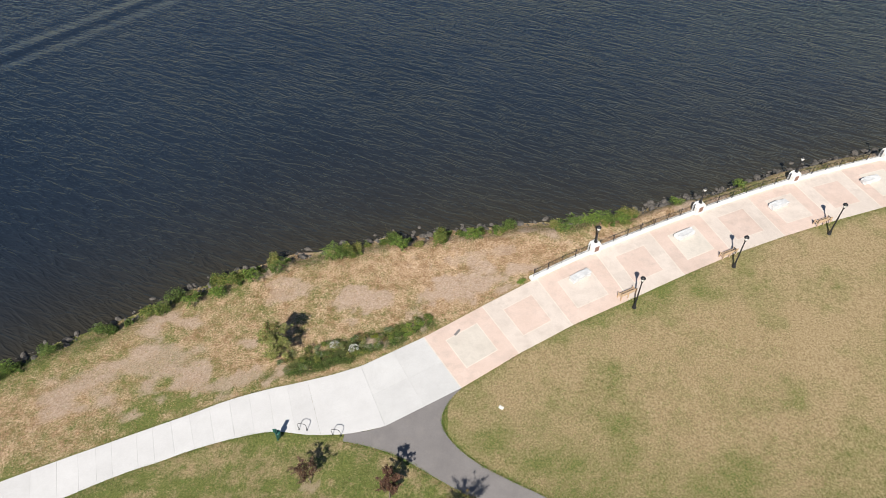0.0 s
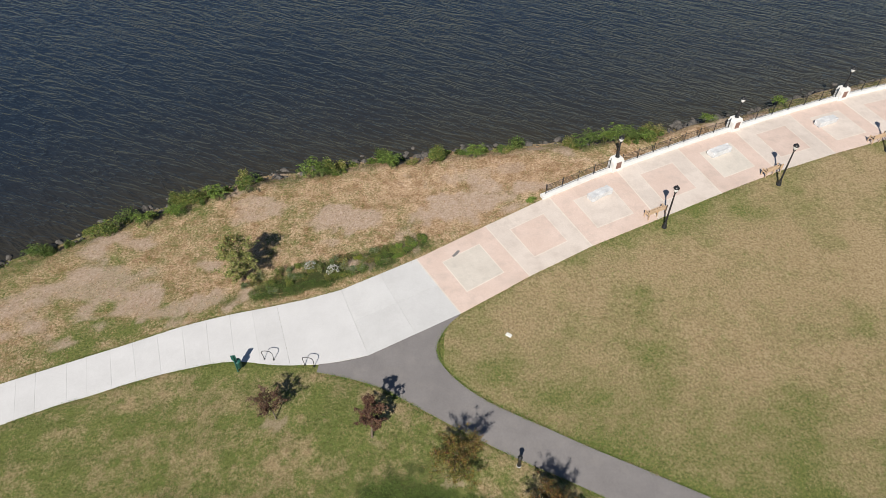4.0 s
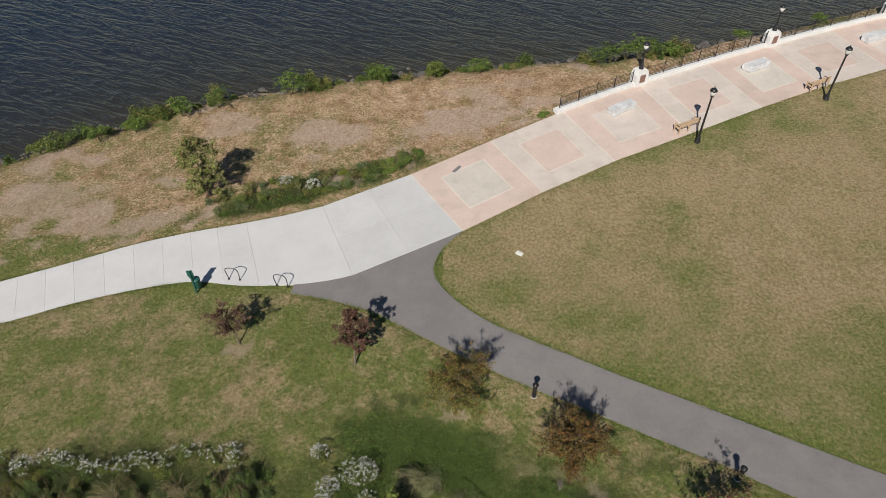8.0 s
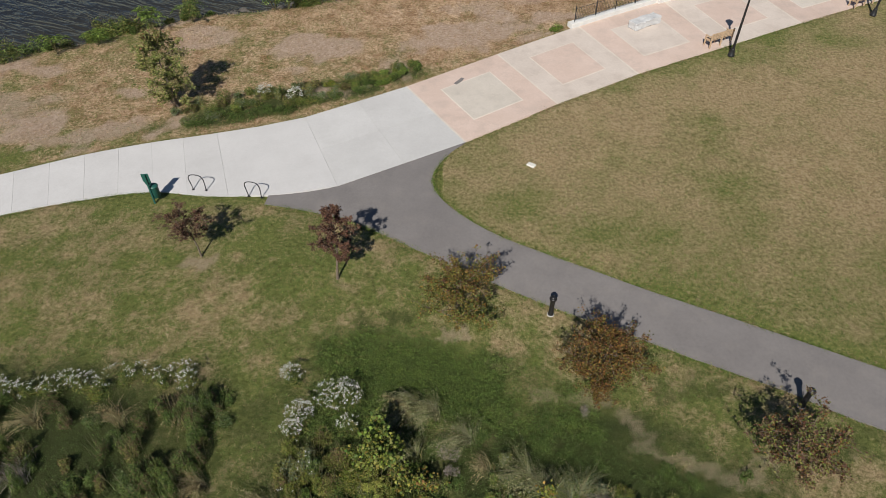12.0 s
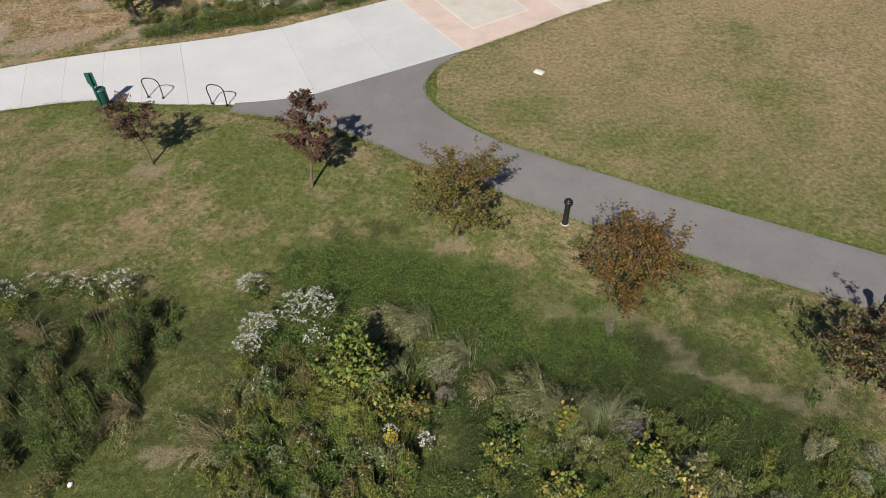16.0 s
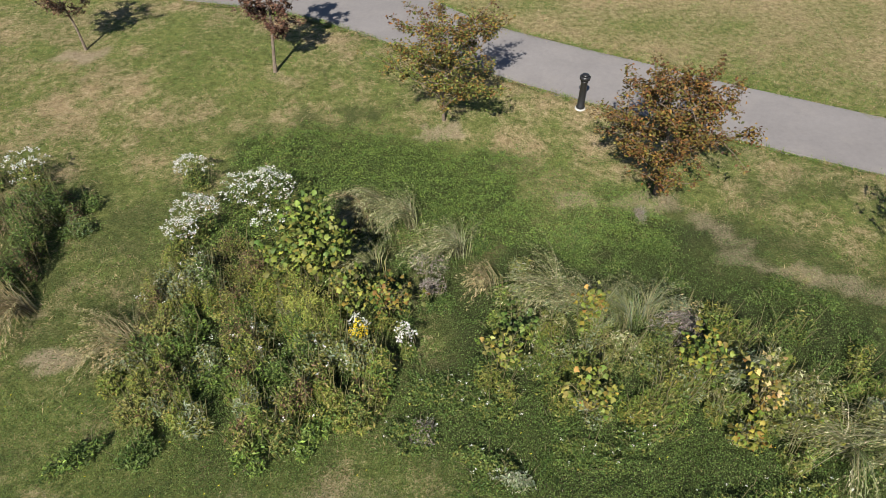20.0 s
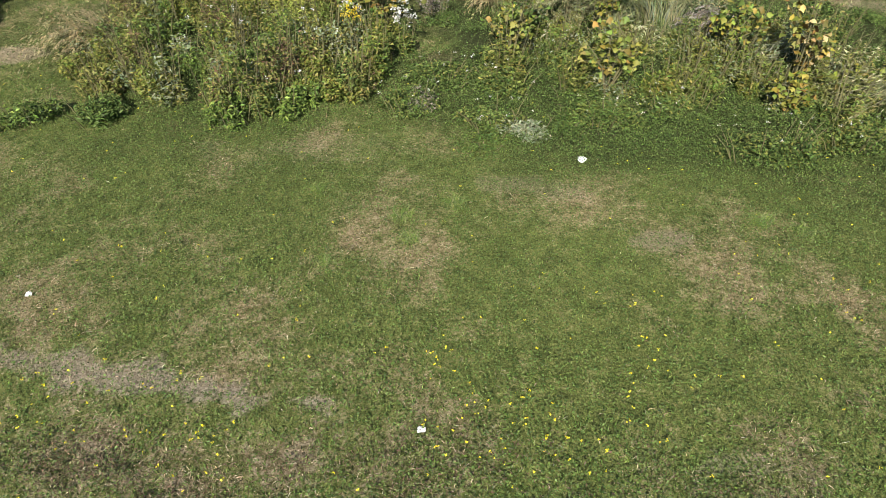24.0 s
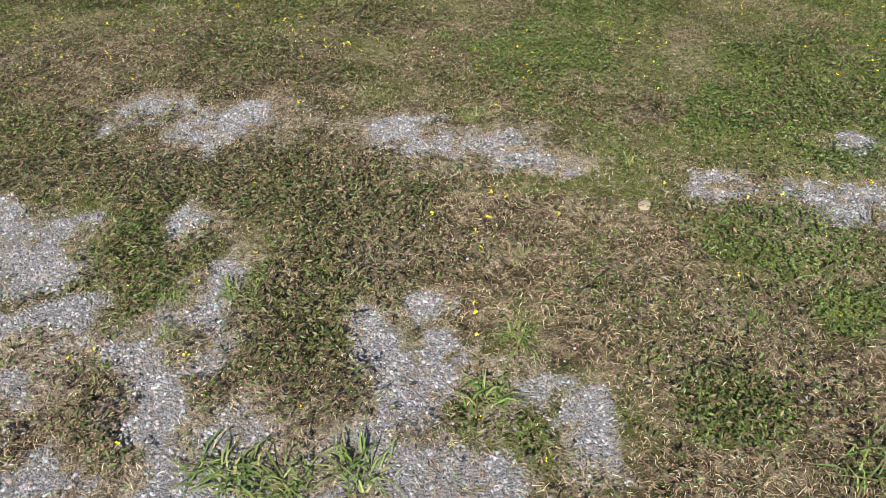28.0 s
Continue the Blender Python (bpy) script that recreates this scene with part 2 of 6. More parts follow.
BARE_SLOPE = [(6.4, 17.9, 0.8, 0.4, -15, 0.65), (4.7, 19.1, 0.6, 0.2, -30, 0.4), (9.2, 16.6, 1.3, 0.34, -50, 0.55), (10.9, 15.1, 1.7, 0.32, -22, 0.62), (12.4, 14.75, 0.9, 0.32, 5, 0.55),
              (0.6, 6.75, 1.5, 0.18, -12, 0.8), (-3.4, 13.2, 0.5, 0.3, 0, 0.7), (1.6, 10.6, 1.4, 0.4, 0, 0.4), (4.4, 9.7, 1.3, 0.3, -5, 0.5), (5.6, 8.65, 0.35, 0.2, 0, 0.7), (4.4, 5.4, 0.5, 0.2, 0, 0.4), (5.5, 5.9, 0.3, 0.15, 0, 0.4)]
BARE = BARE_BANK + BARE_TREES + BARE_SLOPE


def patches(x, y, spots, seed, grain=0.25):
    """The most of several blotches."""
    out = np.zeros_like(x)
    for cx, cy, rx, ry in spots:
        out = np.maximum(out, spot(x, y, cx, cy, rx, ry, 0, 0.65, seed, grain))
    return out


def cover(x, y):
    """What grows where: shares of dry grass, bare earth, stones, and lush green."""
    x, y = np.asarray(x, float), np.asarray(y, float)
    below, above = path_gap(x, y)
    river = smooth(-0.2, 0.4, y - river_edge(x))
    lawn = smooth(-0.3, 0.3, above) * (1 - river)
    low = 1 - smooth(-0.3, 0.3, -below)
    low = low * (1 - river) * (1 - lawn)
    n1, n2 = fbm(x, y, 7.0, 4, 11), fbm(x, y, 1.6, 4, 23)
    edge = np.exp(-np.clip(np.minimum(np.abs(above), np.abs(y - park_edge(x))), 0, 9) / 0.9)
    dry = river * (0.72 - 0.28 * smooth(-9, -24, x) + 1.0 * (n1 - 0.45) + 0.7 * (n2 - 0.5)) + lawn * (0.47 + 0.26 * smooth(24, 38, y) + 0.9 * (n1 - 0.5) + 0.6 * (n2 - 0.5) - 0.38 * edge) + low * (0.40 - 0.35 * spot(x, y, 10.5, 16.9, 4.5, 1.6, -18, 0.6, 59, 1.5) + 0.6 * (n1 - 0.5) + 1.2 * (n2 - 0.5))
    dry = dry - lawn * 0.25 * spot(x, y, 8.6, 26.4, 4.0, 1.6, -20, 0.8, 41, 1.5) - low * 0.5 * spot(x, y, -3.5, 24.6, 2.6, 1.6, 0, 0.5, 42, 1.5) - low * 0.35 * spot(x, y, -3.6, 16.0, 1.6, 5.5, 0, 0.6, 52, 1.5)
    dry = dry - low * 0.45 * spot(x, y, -4.6, 11.2, 4.2, 2.6, 0, 0.6, 56, 1.2)
    dry = dry + low * 0.9 * (fbm(x, y, 0.55, 3, 57) - 0.5)
    # green strip along the park side of the sidewalk, and below it
    dry = dry - river * 0.45 * spot(x, y, -19, 30.2, 6, 1.3, 22, 0.9, 43, 1.5) - 0.22 * river * smooth(-6, -2.5, y - shore_y(x))
    hollow = low * np.maximum(spot(x, y, -11.0, 15.0, 7.0, 3.9, 0, 0.35, 44, 2.0), spot(x, y, 0.2, 14.6, 2.9, 3.9, 0, 0.4, 48, 1.5))
    hollow = np.maximum(hollow, low * np.maximum(spot(x, y, 7.6, 13.4, 7.2, 3.9, -20, 0.5, 49, 1.5), spot(x, y, 2.0, 18.6, 3.4, 2.3, -14, 0.7, 50, 1.2)))
    hollow = np.maximum(hollow, river * spot(x, y, -4.6, 35.9, 7.0, 1.15, 23, 0.5, 51, 1.2))
    hollow = np.maximum(hollow, (0.5 - 0.35 * smooth(17.5, 19.5, y)) * low * smooth(9.0, 11.5, y) * smooth(0.44, 0.60, fbm(x, y, 1.2, 5, 58) + 0.25 * (fbm(x, y, 0.25, 3, 60) - 0.5)))
    knoll = smooth(13.0, 11.0, y)
    patch = fbm(x, y, 0.85, 4, 77)
    tan = patches(x, y, TAN_PATCHES, 78)
    dry = np.where(knoll > 0, dry * (1 - knoll) + knoll * np.clip(0.16 + 1.7 * (patch - 0.5) + 0.50 * smooth(6.0, 3.4, y) + 0.15 * smooth(3.0, 0.0, x) * smooth(8.0, 5.0, y) + 0.45 * tan + 0.12 * smooth(2.4, 1.8, y) + 0.35 * smooth(3.4, 4.0, x) * smooth(2.8, 2.1, y), 0, 1), dry)
    dry = dry * (1 - 0.85 * patches(x, y, CLOVER_BEDS, 45, 0.3)) * (1 - 0.8 * hollow)
    bare = np.zeros_like(dry)
    for cx, cy, rx, ry, turn, k in BARE:
        bare = np.maximum(bare, k * spot(x, y, cx, cy, rx * 1.15, ry * 1.15, turn, 0.95, int(cx * 7 + 90), max(0.3, 0.8 * ry)))
    bare = np.maximum(bare, 0.7 * river * smooth(0.52, 0.70, fbm(x, y, 2.8, 5, 55)))
    stones = np.zeros_like(dry)
    for cx, cy, rx, ry in STONY:
        stones = np.maximum(stones, spot(x, y, cx, cy, rx * 1.32, ry * 1.32, 0, 1.2, 61, 0.2))
        bare = np.maximum(bare, 0.6 * spot(x, y, cx, cy, rx * 1.4 + 0.05, ry * 1.3 + 0.03, 0, 1.3, 62, 0.16))
    stones = stones * smooth(0.38, 0.60, fbm(x, y, 0.10, 4, 63) + 0.10 * stones) * smooth(0.26, 0.48, fbm(x, y, 0.4, 4, 64) + 0.12 * stones)
    bare = np.maximum(bare, 0.45 * knoll * smooth(0.54, 0.75, fbm(x, y, 0.6, 4, 66)) * smooth(6.0, 3.8, y))
    return np.clip(dry, 0, 1), np.clip(bare, 0, 1), np.clip(stones, 0, 1), np.clip(hollow, 0, 1), river


# ---- materials ----
class Nodes:
    def __init__(self, name):
        self.mat = bpy.data.materials.new(name)
        self.mat.use_nodes = True
        self.tree = self.mat.node_tree
        self.bsdf = self.tree.nodes["Principled BSDF"]
        self.coord = None

    def add(self, kind, **inputs):
        n = self.tree.nodes.new(kind)
        for key, value in inputs.items():
            self.put(n.inputs[key.replace("_", " ")], value)
        return n

    def put(self, socket, value):
        if isinstance(value, bpy.types.NodeSocket):
            self.tree.links.new(value, socket)
        else:
            socket.default_value = (*value, 1) if isinstance(value, tuple) and len(value) == 3 and socket.type == "RGBA" else value

    def where(self):
        if self.coord is None:
            self.coord = self.tree.nodes.new("ShaderNodeNewGeometry").outputs["Position"]
        return self.coord

    def noise(self, scale, detail=4.0, rough=0.6, stretch=None):
        v = self.where()
        if stretch:
            m = self.add("ShaderNodeMapping", Vector=v)
            m.inputs["Scale"].default_value = stretch
            v = m.outputs[0]
        return self.add("ShaderNodeTexNoise", Vector=v, Scale=scale, Detail=detail, Roughness=rough).outputs["Fac"]

    def cells(self, scale, feature="F1", out="Distance"):
        n = self.add("ShaderNodeTexVoronoi", Vector=self.where(), Scale=scale)
        n.feature = feature
        return n.outputs[out]

    def ramp(self, fac, stops):
        n = self.add("ShaderNodeValToRGB", Fac=fac)
        while len(n.color_ramp.elements) < len(stops):
            n.color_ramp.elements.new(0.5)
        for e, (at, c) in zip(n.color_ramp.elements, stops):
            e.position, e.color = at, (*c, 1) if isinstance(c, tuple) else (c, c, c, 1)
        return n.outputs["Color"]

    def mix(self, fac, a, b, how="MIX"):
        n = self.tree.nodes.new("ShaderNodeMix")
        n.data_type, n.blend_type = "RGBA", how
        self.put(n.inputs[0], fac)
        self.put(n.inputs[6], a)
        self.put(n.inputs[7], b)
        return n.outputs[2]

    def math(self, op, a, b=0.0, clamp=False):
        n = self.tree.nodes.new("ShaderNodeMath")
        n.operation, n.use_clamp = op, clamp
        self.put(n.inputs[0], a)
        self.put(n.inputs[1], b)
        return n.outputs[0]

    def attr(self, name, out="Fac"):
        n = self.tree.nodes.new("ShaderNodeAttribute")
        n.attribute_name = name
        return n.outputs[out]

    def bump(self, height, strength=0.3, distance=0.02):
        self.put(self.bsdf.inputs["Normal"], self.add("ShaderNodeBump", Height=height, Strength=strength, Distance=distance).outputs[0])
        return self

    def done(self, color, rough=0.8, metal=0.0, specular=None):
        self.put(self.bsdf.inputs["Base Color"], color)
        self.put(self.bsdf.inputs["Roughness"], rough)
        self.put(self.bsdf.inputs["Metallic"], metal)
        if specular is not None:
            self.put(self.bsdf.inputs["Specular IOR Level"], specular)
        return self.mat


def plain(name, a, b, scale, rough=0.7, metal=0.0, bump=0.15, specular=None, fine=8.0):
    """Two shades mottled at two scales, with fine relief."""
    m = Nodes(name)
    n = m.mix(0.45, m.noise(scale), m.noise(scale * fine))
    m.bump(n, bump, 0.01)
    return m.done(m.ramp(n, [(0.35, a), (0.68, b)]), rough, metal, specular)


def paving(name, a, b, stain, amount):
    m = Nodes(name)
    c = m.ramp(m.mix(0.4, m.noise(0.55, 5), m.noise(9.0, 4)), [(0.35, a), (0.65, b)])
    c = m.mix(m.math("MULTIPLY", m.ramp(m.noise(0.9, 6, 0.7), [(0.5, 0.0), (0.72, 1.0)]), amount), c, stain)
    spec = m.ramp(m.noise(90.0, 2), [(0.3, 0.86), (0.7, 1.06)])
    c = m.mix(1.0, c, spec, "MULTIPLY")
    r = m.tree.nodes.new("ShaderNodeObjectInfo").outputs["Random"]
    c = m.mix(1.0, c, m.ramp(r, [(0.0, 0.95), (1.0, 1.03)]), "MULTIPLY")
    m.bump(m.noise(70.0, 3), 0.2, 0.004)
    return m.done(c, 0.88)


def leaf_material(name, rough=0.55):
    """Leaves and blades: the shade comes with each leaf, light shines through a little."""
    m = Nodes(name)
    c = m.attr("tint", "Color")
    c = m.mix(1.0, c, m.ramp(m.noise(14.0, 3), [(0.3, 0.82), (0.7, 1.12)]), "MULTIPLY")
    m.done(c, rough, 0.0, 0.2)
    thin = m.add("ShaderNodeBsdfTranslucent", Color=c)
    both = m.add("ShaderNodeMixShader")
    both.inputs[0].default_value = 0.12
    m.tree.links.new(m.bsdf.outputs[0], both.inputs[1])
    m.tree.links.new(thin.outputs[0], both.inputs[2])
    m.tree.links.new(both.outputs[0], m.tree.nodes["Material Output"].inputs["Surface"])
    return m.mat


def earth_material():
    m = Nodes("turf and bare earth")
    dry, bare, stones, lush, river, knoll, coarse = (m.attr(k) for k in ("dry", "bare", "stones", "lush", "river", "knoll", "coarse"))
    fine, mid, tiny = m.noise(30.0, 4, 0.75), m.noise(6.0, 5, 0.7), m.noise(110.0, 3, 0.7)
    tuft = m.mix(0.5, fine, mid)
    grass = m.ramp(tuft, [(0.38, (0.050, 0.064, 0.016)), (0.5, (0.138, 0.158, 0.044)), (0.63, (0.250, 0.250, 0.085))])
    straw = m.ramp(tuft, [(0.37, (0.140, 0.095, 0.047)), (0.5, (0.335, 0.250, 0.138)), (0.63, (0.50, 0.395, 0.245))])
    hay = m.ramp(tuft, [(0.36, (0.115, 0.062, 0.030)), (0.5, (0.395, 0.268, 0.164)), (0.64, (0.66, 0.52, 0.37))])
    hay = m.mix(1.0, hay, m.ramp(m.noise(0.9, 6, 0.75), [(0.38, (0.66, 0.58, 0.50)), (0.56, (1.2, 1.2, 1.22))]), "MULTIPLY")
    straw = m.mix(river, straw, hay)
    # knoll thatch; the near-black low stop paints the shade between tufts
    straw_gaps = m.ramp(tuft, [(0.40, (0.026, 0.019, 0.011)), (0.5, (0.105, 0.080, 0.050)), (0.60, (0.29, 0.24, 0.165))])
    straw = m.mix(knoll, straw, straw_gaps)
    broad = m.noise(1.4, 4, 0.65)
    share = m.math("ADD", dry, m.math("MULTIPLY", m.math("SUBTRACT", m.mix(0.6, mid, fine), 0.5), m.math("ADD", 1.3, m.math("MULTIPLY", coarse, 1.5))))
    share = m.math("ADD", share, m.math("MULTIPLY", m.math("SUBTRACT", broad, 0.5), m.math("ADD", 0.6, m.math("MULTIPLY", coarse, 0.7))))
    c = m.mix(m.ramp(share, [(0.18, 0.0), (0.80, 1.0)]), grass, straw)
    # green-brown litter in the hollow, darkened to paint in shade beneath the plants
    weeds = m.ramp(m.mix(0.5, fine, tiny), [(0.36, (0.018, 0.022, 0.009)), (0.52, (0.052, 0.064, 0.022)), (0.68, (0.105, 0.115, 0.042))])
    c = m.mix(lush, c, weeds)
    soil = m.ramp(m.mix(0.5, mid, fine), [(0.36, (0.25, 0.165, 0.11)), (0.5, (0.43, 0.322, 0.246)), (0.64, (0.60, 0.48, 0.39))])
    loam = m.ramp(m.mix(0.5, mid, fine), [(0.3, (0.20, 0.155, 0.095)), (0.55, (0.34, 0.275, 0.18)), (0.75, (0.46, 0.39, 0.28))])
    pale = m.ramp(m.mix(0.5, fine, tiny), [(0.38, (0.17, 0.13, 0.095)), (0.5, (0.34, 0.285, 0.225)), (0.62, (0.52, 0.465, 0.385))])
    soil = m.mix(knoll, m.mix(river, loam, soil), pale)
    much = m.math("ADD", bare, m.math("MULTIPLY", m.math("SUBTRACT", fine, 0.5), 0.9))
    c = m.mix(m.ramp(much, [(0.3, 0.0), (0.75, 1.0)]), c, soil)
    chips = m.ramp(m.cells(85.0, "F1", "Color"), [(0.1, (0.15, 0.148, 0.155)), (0.5, (0.235, 0.233, 0.242)), (0.9, (0.33, 0.328, 0.34))])
    chips = m.mix(m.ramp(m.cells(85.0, "DISTANCE_TO_EDGE"), [(0.0, 0.55), (0.12, 0.0)]), chips, (0.24, 0.215, 0.19))
    c = m.mix(m.ramp(m.math("ADD", stones, m.math("MULTIPLY", m.math("SUBTRACT", tiny, 0.5), 0.8)), [(0.25, 0.0), (0.7, 1.0)]), c, chips)
    m.bump(m.mix(0.5, fine, tiny), 0.9, 0.07)
    return m.done(c, 0.95, 0.0, 0.15)


def water_material():
    m = Nodes("river water")
    near = m.ramp(m.noise(0.035, 3), [(0.3, (0.009, 0.016, 0.028)), (0.7, (0.012, 0.020, 0.034))])
    shoal = m.attr("shoal")
    c = m.mix(shoal, near, (0.031, 0.028, 0.021))
    turned = m.add("ShaderNodeMapping", Vector=m.where())
    turned.vector_type = "TEXTURE"
    turned.inputs["Rotation"].default_value = (0, 0, radians(-27))
    turned.inputs["Scale"].default_value = (2.6, 0.62, 1.0)

    def crest(scale, detail, bend):
        n = m.add("ShaderNodeTexNoise", Vector=turned.outputs[0], Scale=scale, Detail=detail, Roughness=0.55, Distortion=bend).outputs["Fac"]
        r = m.math("ABSOLUTE", m.math("SUBTRACT", m.math("MULTIPLY", n, 2.0), 1.0))
        return m.math("POWER", m.math("SUBTRACT", 1.0, r), 3.0)

    gust = m.ramp(m.noise(0.05, 3), [(0.35, 0.55), (0.65, 1.0)])
    h = m.math("ADD", m.math("MULTIPLY", crest(0.62, 2.0, 0.6), 0.40), m.math("MULTIPLY", crest(1.9, 2.0, 0.4), 0.12))
    h = m.math("MULTIPLY", m.math("ADD", h, m.math("MULTIPLY", m.noise(0.5, 2), 0.25)), gust)
    h = m.math("ADD", h, m.math("MULTIPLY", m.attr("wake"), 0.45))
    m.bump(h, 0.55, 0.8)
    m.bsdf.inputs["IOR"].default_value = 1.333
    return m.done(c, 0.08)


EARTH, RIVER_WATER, LEAF = earth_material(), water_material(), leaf_material("foliage")
CONCRETE = paving("pale concrete", (0.53, 0.52, 0.515), (0.59, 0.58, 0.575), (0.46, 0.45, 0.44), 0.25)
CONCRETE_OLD = paving("grey concrete", (0.515, 0.507, 0.50), (0.58, 0.572, 0.565), (0.45, 0.44, 0.43), 0.35)
PINK = paving("salmon tinted concrete", (0.55, 0.425, 0.36), (0.635, 0.505, 0.44), (0.47, 0.38, 0.33), 0.75)
BUFF = paving("buff tinted concrete", (0.55, 0.475, 0.42), (0.63, 0.555, 0.495), (0.47, 0.40, 0.35), 0.7)
MOSS = paving("grey-buff tinted concrete", (0.54, 0.485, 0.425), (0.61, 0.555, 0.49), (0.45, 0.41, 0.36), 0.7)
JOINT = paving("pale joint mortar", (0.60, 0.53, 0.46), (0.68, 0.61, 0.54), (0.5, 0.43, 0.37), 0.4)
ASPHALT = paving("worn asphalt", (0.160, 0.148, 0.145), (0.205, 0.190, 0.185), (0.235, 0.215, 0.20), 0.5)
WHITE_STONE = plain("white cast stone", (0.58, 0.57, 0.55), (0.71, 0.70, 0.68), 2.0, 0.75)
BLACK_IRON = plain("black painted iron", (0.012, 0.012, 0.013), (0.022, 0.022, 0.024), 6.0, 0.38, 0.0, 0.05)
BRONZE = plain("reddish plaque stone", (0.16, 0.085, 0.065), (0.23, 0.125, 0.095), 12.0, 0.5)
ROCK = plain("grey bank rock", (0.030, 0.027, 0.025), (0.15, 0.135, 0.12), 2.5, 0.9, 0.0, 0.6)


# ---- ground: one sheet from the knoll to the far side of the river bed ----
def steps(*runs):
    out = []
    for a, b, d in runs:
        out += list(np.arange(a, b - 1e-6, d))
    return np.array(out + [runs[-1][1]])


xs = steps((-2500, -500, 400), (-500, -100, 50), (-100, -40, 4), (-40, -17, 0.6), (-17, -1, 0.28), (-1, 7.2, 0.055), (7.2, 18, 0.28), (18, 60, 0.6), (60, 100, 4), (100, 500, 50), (500, 2500, 400))
ys = steps((-2500, -500, 400), (-500, -50, 50), (-50, -4, 4), (-4, 0.8, 0.3), (0.8, 5.4, 0.055), (5.4, 9, 0.12), (9, 22, 0.22), (22, 56, 0.32), (56, 70, 0.6), (70, 120, 5), (120, 520, 50), (520, 3000, 400))
gx, gy = np.meshgrid(xs, ys)
gx, gy = gx.ravel(), gy.ravel()
gz = terrain(gx, gy)
dry, bare, stones, lush, river = cover(gx, gy)
rough_h = 0.05 * (fbm(gx, gy, 1.2, 3, 31) - 0.5) + 0.035 * (fbm(gx, gy, 0.22, 3, 32) - 0.5) * smooth(12, 6, gy)
rough_h = rough_h * np.where((gy > park_edge(gx) - 0.3) & (gy < river_edge(gx) + 0.3), 0.0, 1.0)
below_path, above_path = path_gap(gx, gy)
on_path = (below_path < 0.25) & (above_path < 0.25) & (gx > -6)
rough_h = np.where(on_path, 0.0, rough_h)
paved = ((gy > park_edge(gx) - 0.02) & (gy < river_edge(gx) + 0.02)) | ((below_path < 0.0) & (above_path < 0.0) & (gx > -5) & (gy < park_edge(gx)))
gz = gz + rough_h - 0.03 * on_path - np.where(paved, 0.05, 0.0)
nx, ny = len(xs), len(ys)
i0 = (np.arange(ny - 1)[:, None] * nx + np.arange(nx - 1)[None, :]).ravel()
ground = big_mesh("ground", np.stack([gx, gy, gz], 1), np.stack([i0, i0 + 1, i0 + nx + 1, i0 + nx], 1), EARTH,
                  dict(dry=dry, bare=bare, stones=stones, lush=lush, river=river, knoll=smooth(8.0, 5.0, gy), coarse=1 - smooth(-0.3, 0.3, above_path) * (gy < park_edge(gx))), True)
tagged(ground, "park ground with patchy green and straw-dry mown grass", "ground", "", "structure")

# ---- water ----
wx = steps((-2500, -300, 200), (-300, -100, 10), (-100, 100, 1.0), (100, 300, 10), (300, 2500, 200))
wy = steps((-400, 10, 20), (10, 30, 2), (30, 120, 1.0), (120, 300, 10), (300, 3000, 300))
ax, ay = np.meshgrid(wx, wy)
ax, ay = ax.ravel(), ay.ravel()
off = ay - np.interp(ax, SHORE[:, 0], SHORE[:, 1])
along, across = (ax + 52) * 0.64 + (ay - 94) * 0.77, -(ax + 52) * 0.77 + (ay - 94) * 0.64
wake = np.where(np.abs(across) < 9, np.sin(across * 1.25 + 0.5) * np.exp(-(across / 4.5) ** 2), 0.0) * smooth(-26, -6, along)
j0 = (np.arange(len(wy) - 1)[:, None] * len(wx) + np.arange(len(wx) - 1)[None, :]).ravel()
water = big_mesh("water", np.stack([ax, ay, np.full_like(ax, WATER)], 1), np.stack([j0, j0 + 1, j0 + len(wx) + 1, j0 + len(wx)], 1), RIVER_WATER,
                 dict(shoal=np.exp(-np.clip(off, 0, 99) / 11.0), wake=wake), True)
tagged(water, "dark brown river water with fine wind ripples", "water", "", "structure")


# ---- pavements ----
def slab(name, polygon, lift, thick, material, parent, step=1.5, inset=0.006, label=""):
    """A paving slab over the ground: a polygon cut into squares, laid on the terrain, with a skirt and a slightly rounded rim."""
    p = np.array(polygon, float)
    c = p.mean(0)
    p = c + (p - c) * (1 - inset / max(0.3, np.linalg.norm(p - c, axis=1).mean()))
    bm = bmesh.new()
    face = bm.faces.new([bm.verts.new((x, y, 0)) for x, y in p])
    for axis in (0, 1):
        for cut in np.arange(math.ceil(p[:, axis].min() / step) * step, p[:, axis].max(), step):
            bmesh.ops.bisect_plane(bm, geom=bm.verts[:] + bm.edges[:] + bm.faces[:], plane_co=(cut if axis == 0 else 0, cut if axis else 0, 0), plane_no=(1 - axis, axis, 0))
    top = bm.faces[:]
    rim = [e for e in bm.edges if e.is_boundary]
    made = bmesh.ops.extrude_edge_only(bm, edges=rim)
    lower = {v for v in made["geom"] if isinstance(v, bmesh.types.BMVert)}
    zs = terrain(np.array([v.co.x for v in bm.verts]), np.array([v.co.y for v in bm.verts]))
    for v, z in zip(bm.verts, zs):
        v.co.z = z + lift - (thick if v in lower else 0)
    return part(name, bm, material, parent, label)


